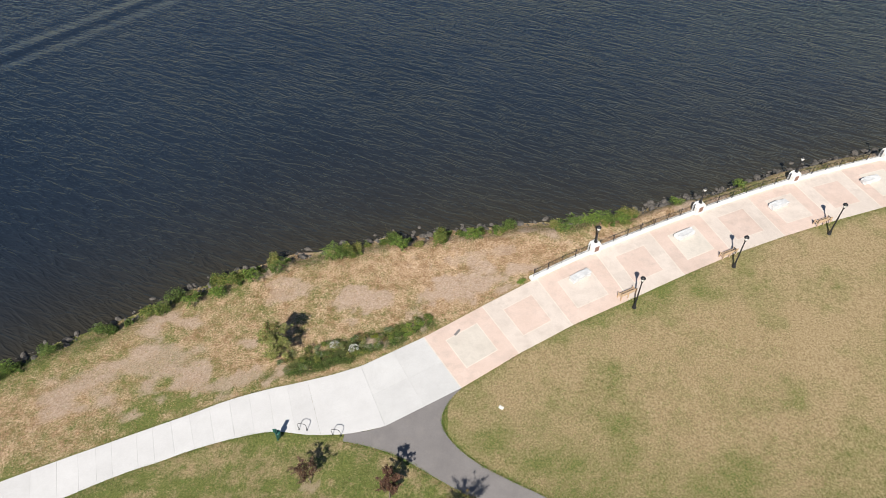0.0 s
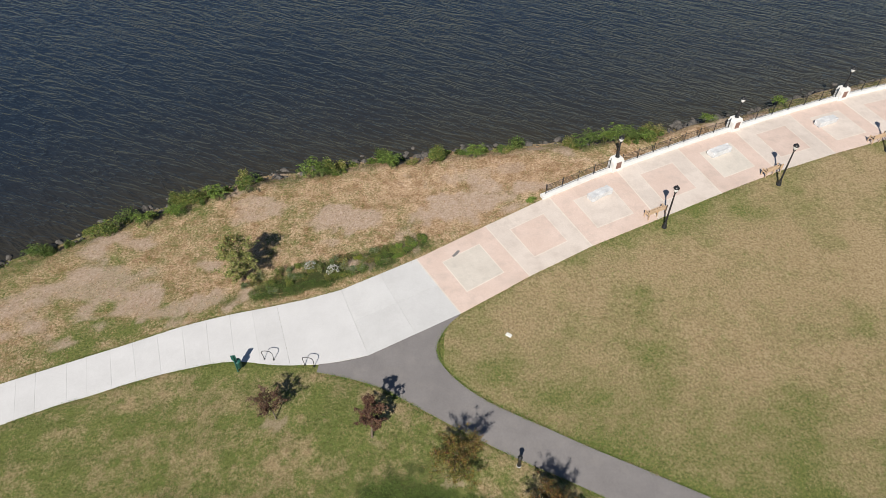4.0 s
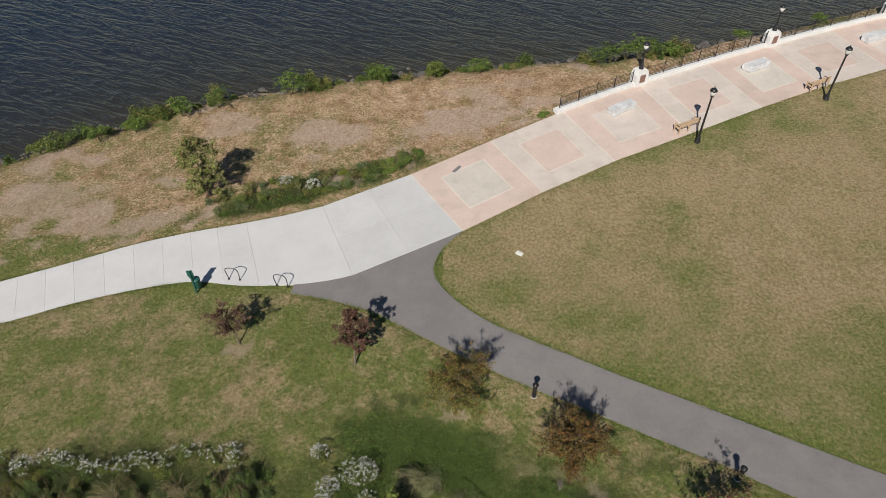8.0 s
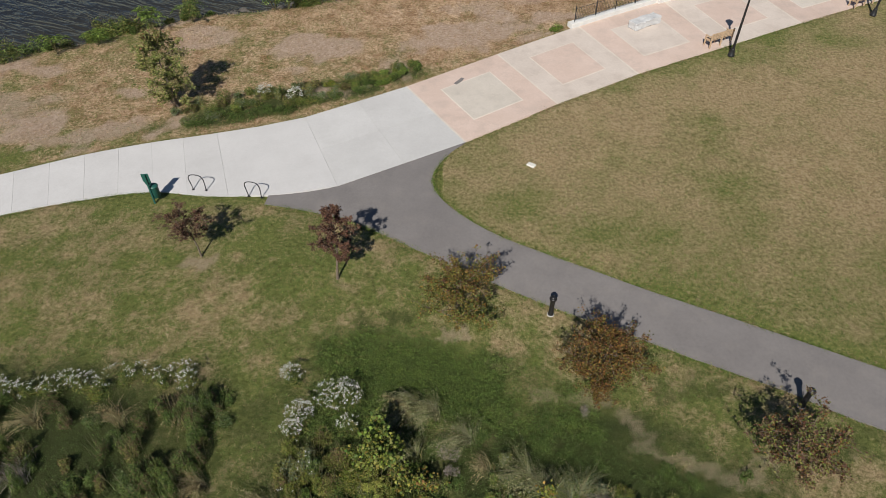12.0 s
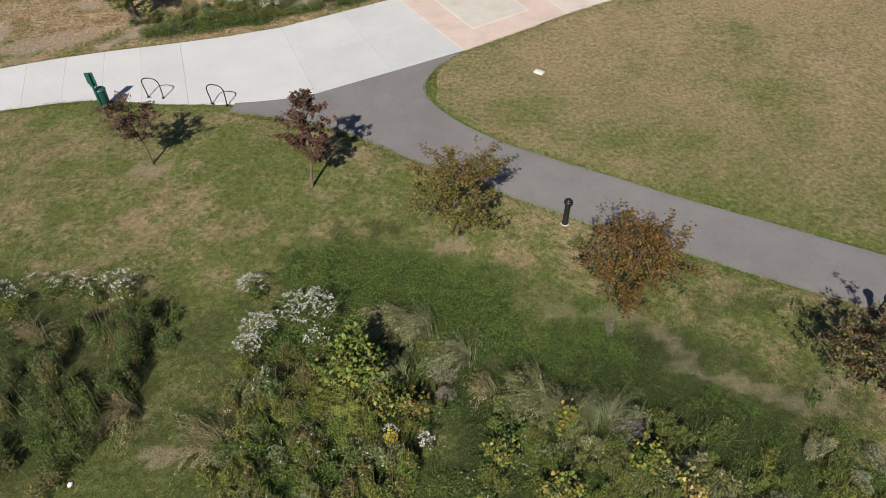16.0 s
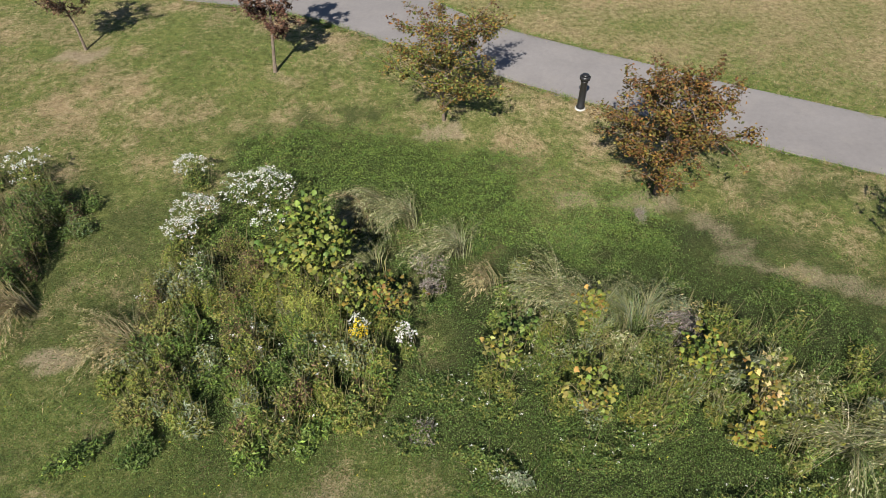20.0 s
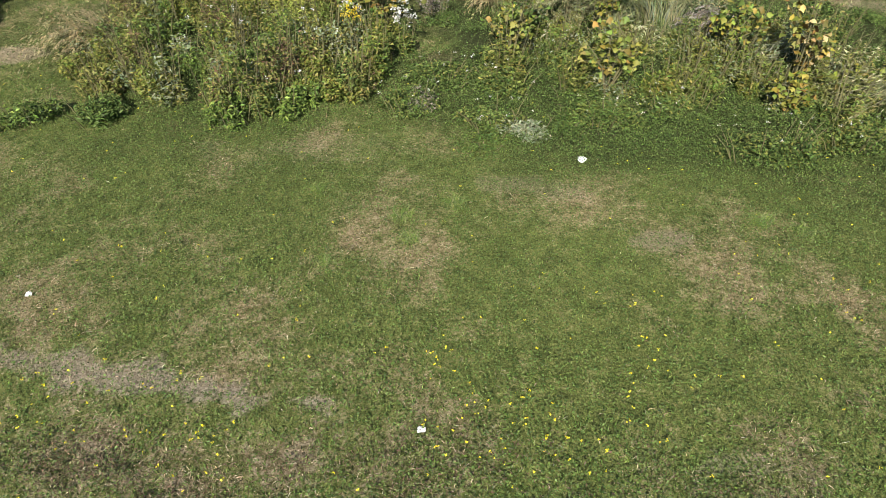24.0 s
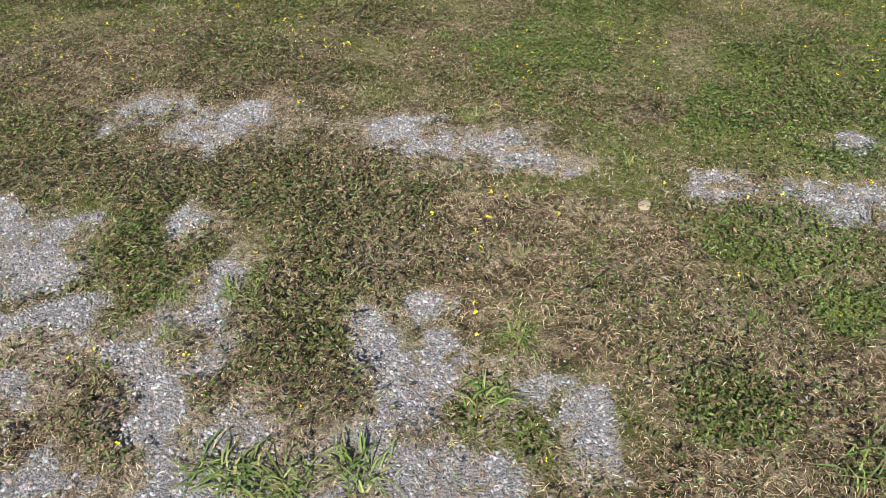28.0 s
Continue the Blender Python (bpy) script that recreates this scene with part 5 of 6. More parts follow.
for x, y, reach, h, n, way, cols in ((2.15, 17.2, 0.75, 0.95, 420, None, BUFF_GRASS), (2.75, 16.9, 0.7, 0.9, 340, None, BUFF_GRASS), (1.75, 16.9, 0.6, 0.9, 220, None, STRAW), (2.05, 15.3, 0.6, 0.9, 240, 150, BUFF_GRASS),
                                     (3.75, 15.9, 0.7, 0.85, 240, None, BUFF_GRASS), (4.35, 14.9, 0.45, 0.6, 130, None, STRAW), (5.6, 14.5, 0.85, 1.0, 280, 160, BUFF_GRASS), (6.1, 13.9, 0.8, 1.05, 360, 120, BUFF_GRASS),
                                     (6.7, 13.9, 0.7, 0.9, 240, 100, BUFF_GRASS[1:3] + SILVER[:1]), (7.1, 14.1, 0.6, 0.8, 160, 60, BUFF_GRASS[:2] + SILVER[:1]), (-1.85, 13.35, 0.7, 0.7, 170, 150, STRAW), (-2.35, 13.5, 0.6, 0.6, 120, 170, STRAW), (-4.4, 14.3, 0.7, 0.7, 330, 200, STRAW),
                                     (-5.7, 16.8, 0.6, 0.7, 190, None, BROWN + STRAW), (-10.3, 16.4, 0.8, 0.75, 190, 180, STRAW), (-9.9, 14.5, 0.6, 0.6, 130, 160, GREY), (-7.6, 16.5, 0.7, 0.7, 200, 150, STRAW), (-12.6, 14.8, 0.7, 0.7, 160, None, STRAW),
                                     (9.6, 11.4, 0.7, 0.75, 220, None, BUFF_GRASS), (10.5, 11.3, 0.75, 0.8, 200, None, BUFF_GRASS), (8.9, 12.6, 0.6, 0.8, 160, None, SILVER), (12.2, 10.8, 0.8, 0.8, 220, None, BUFF_GRASS), (7.9, 13.7, 0.5, 0.75, 140, None, GREY)):
    tussock(x, y, reach * 1.35, h * 0.9, cols, TAN, int(n * 0.6), 1.3, 165 if way is None and x > 0 else way)
for x, y, r_, h in ((3.1, 15.5, 0.42, 0.8), (3.25, 14.8, 0.3, 0.7), (7.6, 17.0, 0.3, 0.45), (-5.5, 17.3, 0.4, 0.6), (3.0, 11.7, 0.3, 0.35)):
    bush(x, y, r_, r_, h, GREY, "dry grey seed-head weeds", 0.045, 700, "dead_weeds", "dry weeds", 0, 0.3)
# leafy shrubs and saplings
sapling(0.95, 15.05, 2.3, 0.8, YELLOWGREEN + OLIVE[:3] + GREENS[:2], "tall yellow-green broad-leaved sapling in the hollow", 1100, 0.15)
sapling(0.8, 15.4, 2.0, 0.6, FRESH + YELLOWGREEN[:1], "green broad-leaved sapling in the hollow", 360, 0.15)
sapling(1.75, 14.35, 1.05, 0.6, YELLOWGREEN + OLIVE + GREENS[:2] + YELLOW[:1], "yellowing broad-leaved sapling in the hollow", 300, 0.125)
sapling(2.4, 14.25, 0.95, 0.5, OLIVE_GOLD + YELLOWGREEN + GREENS[:1], "olive broad-leaved sapling in the hollow", 220, 0.12)
for x, y, h, w, n, cols in ((4.4, 12.95, 1.1, 0.42, 85, YELLOWGREEN + OLIVE + YELLOW[:2]), (5.75, 12.15, 1.0, 0.42, 95, YELLOWGREEN + OLIVE + YELLOW), (5.95, 13.9, 1.1, 0.35, 70, YELLOW + YELLOWGREEN), (7.6, 12.85, 1.3, 0.45, 120, YELLOWGREEN + GREENS[:2] + YELLOW[:1]),
                            (8.35, 12.0, 1.5, 0.4, 105, YELLOW + OLIVE[:2] + [(0.36, 0.26, 0.10), (0.42, 0.33, 0.15)]), (8.1, 11.5, 0.6, 0.45, 90, YELLOW + YELLOWGREEN), (9.1, 11.7, 0.6, 0.4, 60, YELLOWGREEN), (4.6, 13.7, 0.8, 0.35, 50, GREENS[:2])):
    sapling(x, y, h, w, cols, "broad-leaved sapling with large yellowing leaves", int(n * 2.4), 0.125)
bush(0.35, 14.45, 0.75, 0.45, 0.95, YELLOWGREEN, "feathery yellow-green goldenrod mass", 0.085, 1500, "goldenrod", "goldenrods", 0, 0.25)
for x, y, rx, ry, h in ((0.65, 14.5, 0.45, 0.35, 1.15), (1.0, 14.25, 0.42, 0.35, 1.05), (1.1, 13.7, 0.38, 0.3, 0.9), (0.6, 14.1, 0.4, 0.3, 0.9), (0.5, 14.8, 0.35, 0.3, 1.1)):
    bush(x, y, rx, ry, h, [(0.30, 0.32, 0.07), (0.25, 0.29, 0.06), (0.35, 0.35, 0.10)], "feathery yellow-green goldenrod mass", 0.075, 900, "goldenrod", "goldenrods", 0, 0.22)
bush(0.75, 13.75, 0.5, 0.4, 0.7, YELLOWGREEN + FRESH, "feathery yellow-green goldenrod mass", 0.08, 900, "goldenrod", "goldenrods", 0, 0.25)
bush(2.25, 13.8, 0.45, 0.35, 0.75, YELLOWGREEN + OLIVE, "feathery olive goldenrod mass", 0.08, 700, "goldenrod", "goldenrods", 0, 0.25)
bush(1.95, 13.38, 0.15, 0.14, 0.72, YELLOW[:1], "bright yellow goldenrod bloom", 0.05, 120, "goldenrod", "goldenrods", 0, 0.5, ([(0.55, 0.42, 0.03)], 24, 0.035))
for k in range(72):
    x, y = R.uniform(-2.4, 2.4), R.uniform(11.2, 15.3)
    if x > 1.4 and y > 13.2:
        continue
    bush(x, y, R.uniform(0.28, 0.55), R.uniform(0.25, 0.45), R.uniform(0.45, 1.05), [GREENS, GREENS + OLIVE, OLIVE + BROWN[:1], FRESH + GREENS, OLIVE + SILVER, YELLOWGREEN + OLIVE][R.integers(6)], "dense dark green leafy weeds in the hollow", 0.065, int(R.integers(560, 900)), "weeds", "weeds in the hollow", R.uniform(0, 360), 0.4,
         (WHITE, int(R.integers(1, 5)), 0.03) if k % 5 == 0 else None)
for x, y in ((-1.1, 15.6), (-0.6, 15.2), (-1.5, 15.3), (-0.9, 16.1), (0.0, 15.4), (-0.2, 14.8), (1.3, 15.7), (1.2, 16.4)):
    bush(x, y, 0.42, 0.36, 0.72, OLIVE + BROWN[:1], "olive weeds gone to seed below the asters", 0.06, 620, "weeds", "weeds in the hollow", 0, 0.3)
for k in range(64):
    x, y = R.uniform(4.6, 13.5), R.uniform(11.9, 14.9)
    y = y - 0.24 * (x - 6)
    bush(x, y, R.uniform(0.28, 0.5), R.uniform(0.25, 0.42), R.uniform(0.35, 0.85), [GREENS + OLIVE, SILVER + OLIVE, FRESH + OLIVE, YELLOWGREEN + OLIVE, SILVER + STRAW[:1]][R.integers(5)], "green and silvery weeds in the hollow", 0.06, int(R.integers(420, 700)), "weeds", "weeds in the hollow", R.uniform(0, 360), 0.35)
for k in range(60):
    x, y = R.uniform(2.0, 13.0), R.uniform(10.6, 17.2)
    y = y - 0.25 * max(0, x - 7)
    bush(x, y, R.uniform(0.3, 0.7), R.uniform(0.25, 0.5), R.uniform(0.16, 0.36), [GREENS, GREENS, GREENS + OLIVE[2:3], GREENS + CREEPER][R.integers(4)], "low creeping green weeds in the hollow", 0.042, int(R.integers(500, 800)), "weeds", "weeds in the hollow", R.uniform(0, 360), 0.5)
for x, y, rx, ry, h in ((9.3, 9.7, 0.9, 0.35, 0.6), (7.4, 10.3, 0.8, 0.35, 0.6), (8.6, 10.6, 0.7, 0.3, 0.6), (10.4, 9.6, 0.8, 0.4, 0.65), (4.1, 11.2, 0.6, 0.3, 0.35), (5.6, 11.3, 0.7, 0.35, 0.35), (2.9, 11.6, 0.5, 0.3, 0.4), (6.4, 11.6, 0.6, 0.3, 0.4), (11.2, 10.4, 0.8, 0.4, 0.5), (3.4, 12.4, 0.7, 0.4, 0.45), (4.3, 12.2, 0.6, 0.35, 0.4), (5.0, 12.9, 0.5, 0.35, 0.45)):
    bush(x, y, rx, ry, h, GREENS + OLIVE[:2], "low mound of dark creeping weeds", 0.05, 1100, "weeds", "weeds in the hollow", 0, 0.5, (WHITE, 8, 0.018))
bush(4.55, 10.95, 0.5, 0.24, 0.3, SILVER, "silvery mugwort on the edge of the hollow", 0.06, 500, "weeds", "weeds in the hollow", 0, 0.35)

for k in range(58):
    u = R.uniform()
    x, y = 4.7 + 5.2 * u + R.normal() * 0.35, 14.1 - 2.3 * u + R.normal() * 0.55
    bush(x, y, R.uniform(0.22, 0.42), R.uniform(0.2, 0.36), R.uniform(0.45, 0.95), [OLIVE + BUFF_GRASS[1:3], FRESH + OLIVE, YELLOWGREEN + OLIVE, SILVER + OLIVE, BUFF_GRASS + OLIVE][R.integers(5)], "feathery olive-green weeds going to seed", 0.085, int(R.integers(420, 640)), "weeds", "weeds in the hollow", R.uniform(0, 360), 0.2)
for k in range(34):
    x, y = R.uniform(-2.2, 1.6), R.uniform(11.6, 15.6)
    bush(x, y, R.uniform(0.22, 0.42), R.uniform(0.2, 0.36), R.uniform(0.55, 1.05), [OLIVE, FRESH + OLIVE, YELLOWGREEN + OLIVE, SILVER + OLIVE, OLIVE + BROWN][R.integers(5)], "feathery olive-green weeds going to seed", 0.08, int(R.integers(420, 640)), "weeds", "weeds in the hollow", R.uniform(0, 360), 0.25)

# planting bed along the river side of the walk
for x, y, rx, ry, h, cols, tops in ((-9.5, 33.5, 0.8, 0.45, 0.5, GREENS, None), (-8.7, 34.3, 0.8, 0.5, 0.6, GREENS, None), (-7.4, 34.0, 0.9, 0.5, 0.6, GREENS, None), (-7.5, 35.0, 0.7, 0.45, 0.7, GREENS + SILVER, None), (-6.3, 34.5, 0.8, 0.5, 0.6, GREENS, None),
                                    (-6.5, 35.9, 0.45, 0.35, 0.75, OLIVE, (WHITE, 60, 0.05)), (-4.9, 35.5, 0.45, 0.35, 0.75, OLIVE, (WHITE, 80, 0.05)), (-5.2, 34.7, 0.7, 0.45, 0.55, GREENS, None), (-3.9, 35.5, 0.6, 0.4, 0.5, GREENS + OLIVE, None),
                                    (-3.3, 37.0, 0.4, 0.3, 0.6, YELLOWGREEN, None), (-2.5, 36.9, 0.45, 0.35, 0.5, OLIVE + BROWN, None), (-2.7, 36.1, 0.45, 0.35, 0.45, GREENS, None), (-1.6, 36.5, 0.5, 0.35, 0.45, GREENS, None), (-1.4, 37.3, 0.5, 0.35, 0.5, GREENS, None),
                                    (-0.5, 37.3, 0.5, 0.35, 0.5, FRESH, None), (0.2, 37.8, 0.45, 0.35, 0.5, FRESH + GREENS, None), (0.8, 38.3, 0.5, 0.4, 0.6, FRESH, None), (1.3, 38.9, 0.45, 0.4, 0.6, FRESH + GREENS, None), (-0.4, 38.3, 0.35, 0.3, 0.45, FRESH, None), (9.7, 43.2, 0.5, 0.4, 0.5, FRESH, None)):
    bush(x, y, rx, ry, h, cols, "low green shrub in the bed beside the walk", 0.09, 700, "shrub", "shrubs in the planting bed", 15, 0.45, tops)

for k in range(44):
    u = k / 43
    x, y = -10.6 + 11.6 * u + R.uniform(-0.5, 0.5), 33.9 + 4.4 * u + R.uniform(-0.8, 1.0)
    if y < river_edge(x) + 0.45:
        y = river_edge(x) + 0.5
    bush(x, y, R.uniform(0.3, 0.55), R.uniform(0.25, 0.45), R.uniform(0.25, 1.1), [OLIVE + GREENS, OLIVE + SILVER, FRESH + OLIVE, GREENS + SILVER, OLIVE + BROWN][R.integers(5)], "low green shrub in the bed beside the walk", 0.085, 520, "shrub", "shrubs in the planting bed", 15, 0.42)

# growth on the river bank
for k in range(190):
    x = R.uniform(-42, 22)
    y = float(shore_y(np.array([x]))[0]) - R.uniform(0.7, 3.3)
    if y < river_edge(x) + 0.8:
        continue
    if fbm(np.array([x]), np.array([3.0]), 2.6, 2, 15)[0] < 0.42:
        continue
    big_one = R.uniform() < 0.3
    h = R.uniform(1.2, 2.3) if big_one else R.uniform(0.5, 1.0)
    w = h * (R.uniform(0.28, 0.5) if big_one else R.uniform(0.4, 0.7))
    bush(x, y, w, w * 0.8, h, [GREENS + OLIVE, FRESH[2:] + GREENS, OLIVE + GREENS, OLIVE + STRAW[:1], GREENS][R.integers(5)], "leafy green bank growth above the rocks", 0.16 if big_one else 0.125, int(330 * (1 + h)), "bush", "bushes on the bank", 0, 0.4)


def sumac(x, y, h, stems, colors):
    """A bank shrub of several stems, each with a whorl of long feathered leaves that arch outwards."""
    b = thing("sumac", x, y, ground_z(x, y), R.uniform(0, 360), "tall green sumac-like shrub with feathered leaves on the bank", "shrub", "sumacs on the bank")
    bm = bmesh.new()
    pieces = []
    for k in range(stems):
        a = 6.28 * k / stems + R.uniform(-0.4, 0.4)
        top = Vector((math.cos(a) * h * R.uniform(0.15, 0.45), math.sin(a) * h * R.uniform(0.15, 0.45), h * R.uniform(0.6, 0.95)))
        tube(bm, [(0, 0, -0.08), top * 0.5 + Vector((0, 0, 0.1)), top], [0.022, 0.016, 0.009], 5)
        for j in range(10):
            g, long = R.uniform(0, 6.28), R.uniform(0.4, 0.75)
            foot = np.array(top) * R.uniform(0.72, 1.0)
            way = np.array([math.cos(g), math.sin(g), 0.0])
            u = np.repeat(np.linspace(0.2, 1.0, 8), 2)
            rib = foot + way * (long * u)[:, None] + np.array([0, 0, 1.0]) * (long * (0.55 * u - 0.75 * u * u))[:, None]
            side = np.where(np.arange(16) % 2, 1.0, -1.0)[:, None] * np.array([-way[1], way[0], 0.0])
            pieces.append(leaves(rib + side * 0.07, 0.15, shades(16, colors, 0.18), 0.25, 0.36, side * 1.4 + way * 0.7))
    part("stem", bm, STEM, b)
    joined("foliage", pieces, b)


for x, y, h in ((-34.5, 33.0, 1.3), (-19.6, 40.6, 1.3), (-17.6, 41.6, 1.0), (-14.9, 43.4, 1.6), (-12.7, 44.4, 1.5), (-7.9, 46.2, 1.7), (-7.1, 46.4, 1.3), (-1.4, 47.2, 1.6), (2.3, 48.2, 1.3), (5.6, 48.9, 1.2), (14.4, 49.6, 1.3), (17.6, 50.4, 2.1), (16.7, 50.5, 1.7),
                (15.6, 50.6, 1.6), (18.9, 50.8, 1.5), (26.5, 54.0, 0.9), (34.0, 57.0, 0.8), (-27.2, 38.0, 1.1), (-23.5, 40.0, 1.0), (20.5, 51.5, 0.9), (-30.5, 35.6, 1.2), (-33.2, 33.9, 1.1)):
    sumac(x, y, h, int(R.integers(4, 7)), [GREENS + FRESH, GREENS, FRESH + GREENS[:2], GREENS + OLIVE][R.integers(4)])


# ---- turf, clover, stones and flowers ----
def inside(x, y, area):
    """Thins a scatter out towards the rim of its area."""
    x0, x1, y0, y1 = area
    rim = np.minimum(np.minimum(x - x0, x1 - x), np.minimum(y - y0, y1 - y))
    return R.uniform(size=len(x)) < smooth(0, 0.14 * min(x1 - x0, y1 - y0), rim + 0.12 * (fbm(x, y, 0.5, 3, 19) - 0.5))


def scatter(n, x0, x1, y0, y1):
    return R.uniform(x0, x1, n), R.uniform(y0, y1, n)


DRY_BLADES = [(0.31, 0.24, 0.125), (0.38, 0.305, 0.17), (0.215, 0.16, 0.08), (0.26, 0.20, 0.105)]
PALE_BLADES = [(0.42, 0.345, 0.225), (0.50, 0.425, 0.29), (0.21, 0.155, 0.095), (0.31, 0.225, 0.14), (0.13, 0.088, 0.055), (0.36, 0.28, 0.18), (0.24, 0.20, 0.11)]
LAWN_GREENS = [(0.088, 0.136, 0.027), (0.126, 0.178, 0.039), (0.060, 0.098, 0.020), (0.170, 0.220, 0.054)]


def turf(name, label, n, area, h, w, keep=None, bias=0.0, straws=DRY_BLADES, flat=0.0, spread=0.2, tuft=1, points=None):
    """Single grass blades, green or dry as the ground there is; tuft: how many grow from one crown."""
    x, y = scatter(n // tuft, *area) if points is None else points
    clump_id = np.repeat(np.arange(len(x)), tuft)
    tone = R.normal(1, 0.16, len(x))[clump_id]
    pick = R.uniform(size=len(x))[clump_id]
    x, y = x[clump_id] + R.normal(0, 0.045 * (tuft > 1), len(clump_id)), y[clump_id] + R.normal(0, 0.045 * (tuft > 1), len(clump_id))
    n = len(x)
    dry, bare, stones, lush, river = cover(x, y)
    below, above = path_gap(x, y)
    ok = (R.uniform(size=n) > 0.95 * stones ** 1.6) & (R.uniform(size=n) > 0.5 * bare)
    if points is None:
        ok &= ~((y > park_edge(x) - 0.03) & (y < river_edge(x) + 0.03))
        ok &= ~((below < 0.02) & (above < 0.02) & (x > -5) & (y < park_edge(x) + 0.05))
        ok &= inside(x, y, area)
    ok &= y < shore_y(x) - 0.6
    if keep is not None:
        ok &= keep(x, y, lush)
    x, y, dry, bare, lush, river, tone, pick = (a[ok] for a in (x, y, dry, bare, lush, river, tone, pick))
    n = len(x)
    clump = fbm(x, y, 0.16, 3, 88)
    share = np.clip(0.12 + 0.9 * dry + 0.7 * bare + 1.1 * (clump - 0.5) + bias, 0.03, 0.97)
    straw = (pick if tuft > 1 else R.uniform(size=n)) < share
    col = shades(n, LAWN_GREENS, spread)
    col[straw] = shades(int(straw.sum()), straws, spread)
    hot = straw & (river > 0.5)
    col[hot] = shades(int(hot.sum()), [(0.36, 0.24, 0.135), (0.46, 0.34, 0.21), (0.23, 0.14, 0.075), (0.31, 0.21, 0.11)], 0.2)
    col = np.clip(col * tone[:, None], 0.004, 0.9)
    p = np.stack([x, y, terrain(x, y) - 0.005 + 0.05 * (fbm(x, y, 1.2, 3, 31) - 0.5) + 0.035 * (fbm(x, y, 0.22, 3, 32) - 0.5) * smooth(12, 6, y)], 1)
    hh = h * R.uniform(0.5, 1.4, n) * (0.6 + 0.8 * clump)
    lean = np.where(straw, R.uniform(0.8, 1.7, n), R.uniform(0.5, 1.35, n)) + flat
    return tagged(joined(name, [(flat_blades if w > 0.012 else slim_blades)(p, hh, w * R.uniform(0.6, 1.4, n), lean, R.uniform(0, 6.28, n), col)]), label, "grass", "", "stuff")


turf("grass", "short mixed green and dry grass on the knoll", 440000, (-0.2, 6.6, 0.9, 6.0), 0.025, 0.0022, None, 0.04, PALE_BLADES, 0.15, 0.45)
turf("grass", "mown green grass with dry patches on the slope", 230000, (-5, 11.5, 4.6, 13.2), 0.036, 0.0055, None, -0.32, PALE_BLADES, 0.2, 0.34)
turf("grass", "mown grass round the planted hollow", 220000, (-17, 16, 10.5, 25.5), 0.07, 0.0125, lambda x, y, lush: lush < 0.5, 0, DRY_BLADES, 0.25, 0.14, 9)
turf("grass", "mown lawn beyond the asphalt path", 210000, (2.4, 34, 14, 45), 0.075, 0.016, lambda x, y, lush: path_gap(x, y)[1] > 0, 0, DRY_BLADES, 0.25, 0.14, 9)
turf("grass", "lawn along the sidewalk", 70000, (-30, 3, 18, 29), 0.075, 0.016, lambda x, y, lush: (y > 19) & (path_gap(x, y)[0] > 0), 0, DRY_BLADES, 0.25, 0.14, 9)
turf("grass", "straw-dry rough grass between the walk and the bank", 150000, (-40, 18, 24, 54), 0.19, 0.016, lambda x, y, lush: y > river_edge(x), 0, DRY_BLADES, 0.0, 0.2, 3)


def fringe(line, n, reach, label):
    """Uneven grass that grows out over the rim of a pavement; reach: how far off the rim it stands, signed."""
    s = R.uniform(0, len(line) - 1.001, n)
    i = s.astype(int)
    a, b = line[i], line[i + 1]
    d = (b - a) / np.linalg.norm(b - a, axis=1, keepdims=True)
    thick = 0.3 + 1.2 * fbm(s * 3.1, s * 0, 2.0, 3, 29)
    p = a + (b - a) * (s - i)[:, None] + np.stack([-d[:, 1], d[:, 0]], 1) * (reach * (0.25 + R.normal(0, 0.55, n)) * thick)[:, None]
    turf("grass", label, n, None, 0.085, 0.0125, None, -0.05, DRY_BLADES, 0.15, 0.18, 5, (p[:, 0], p[:, 1]))


walk_rims = [np.array([across(SIDEWALK + PROMENADE[1:], s)[k] for s in np.linspace(2.0, 20.0, 150)]) for k in (0, 1)]
fringe(ASPHALT_UP[8:], 2600, 0.07, "ragged grass along the rim of the asphalt path")
fringe(ASPHALT_LO, 2600, -0.07, "ragged grass along the rim of the asphalt path")
fringe(walk_rims[1][:52], 1500, -0.06, "ragged grass along the rim of the sidewalk")
fringe(walk_rims[1][72:], 2200, -0.06, "ragged grass along the rim of the promenade")
fringe(walk_rims[0][:90], 2200, 0.08, "ragged grass along the rim of the sidewalk")


def carpet(name, label, n, area, size, colors, keep, lumps=0.0, aspect=0.6):
    """A low cover of small leaves."""
    x, y = scatter(n, *area)
    ok = inside(x, y, area)
    x, y = x[ok], y[ok]
    land = cover(x, y)
    ok = keep(x, y, land)
    x, y = x[ok], y[ok]
    if lumps > 0.1:
        lumps = lumps * smooth(0.45, 0.85, land[3][ok])
    mound = lumps * smooth(0.40, 0.68, fbm(x, y, 0.55, 3, 94)) + 0.35 * lumps * fbm(x, y, 0.2, 2, 95)
    p = np.stack([x, y, terrain(x, y) + R.uniform(0.0, 1.0, len(x)) * size * 1.6 + 0.05 * (fbm(x, y, 1.2, 3, 31) - 0.5) + mound * R.uniform(0.45, 1.0, len(x))], 1)
    return tagged(joined(name, [leaves(p, size, shades(len(x), colors, 0.25), 0.6, aspect)]), label, "ground cover", "", "stuff")


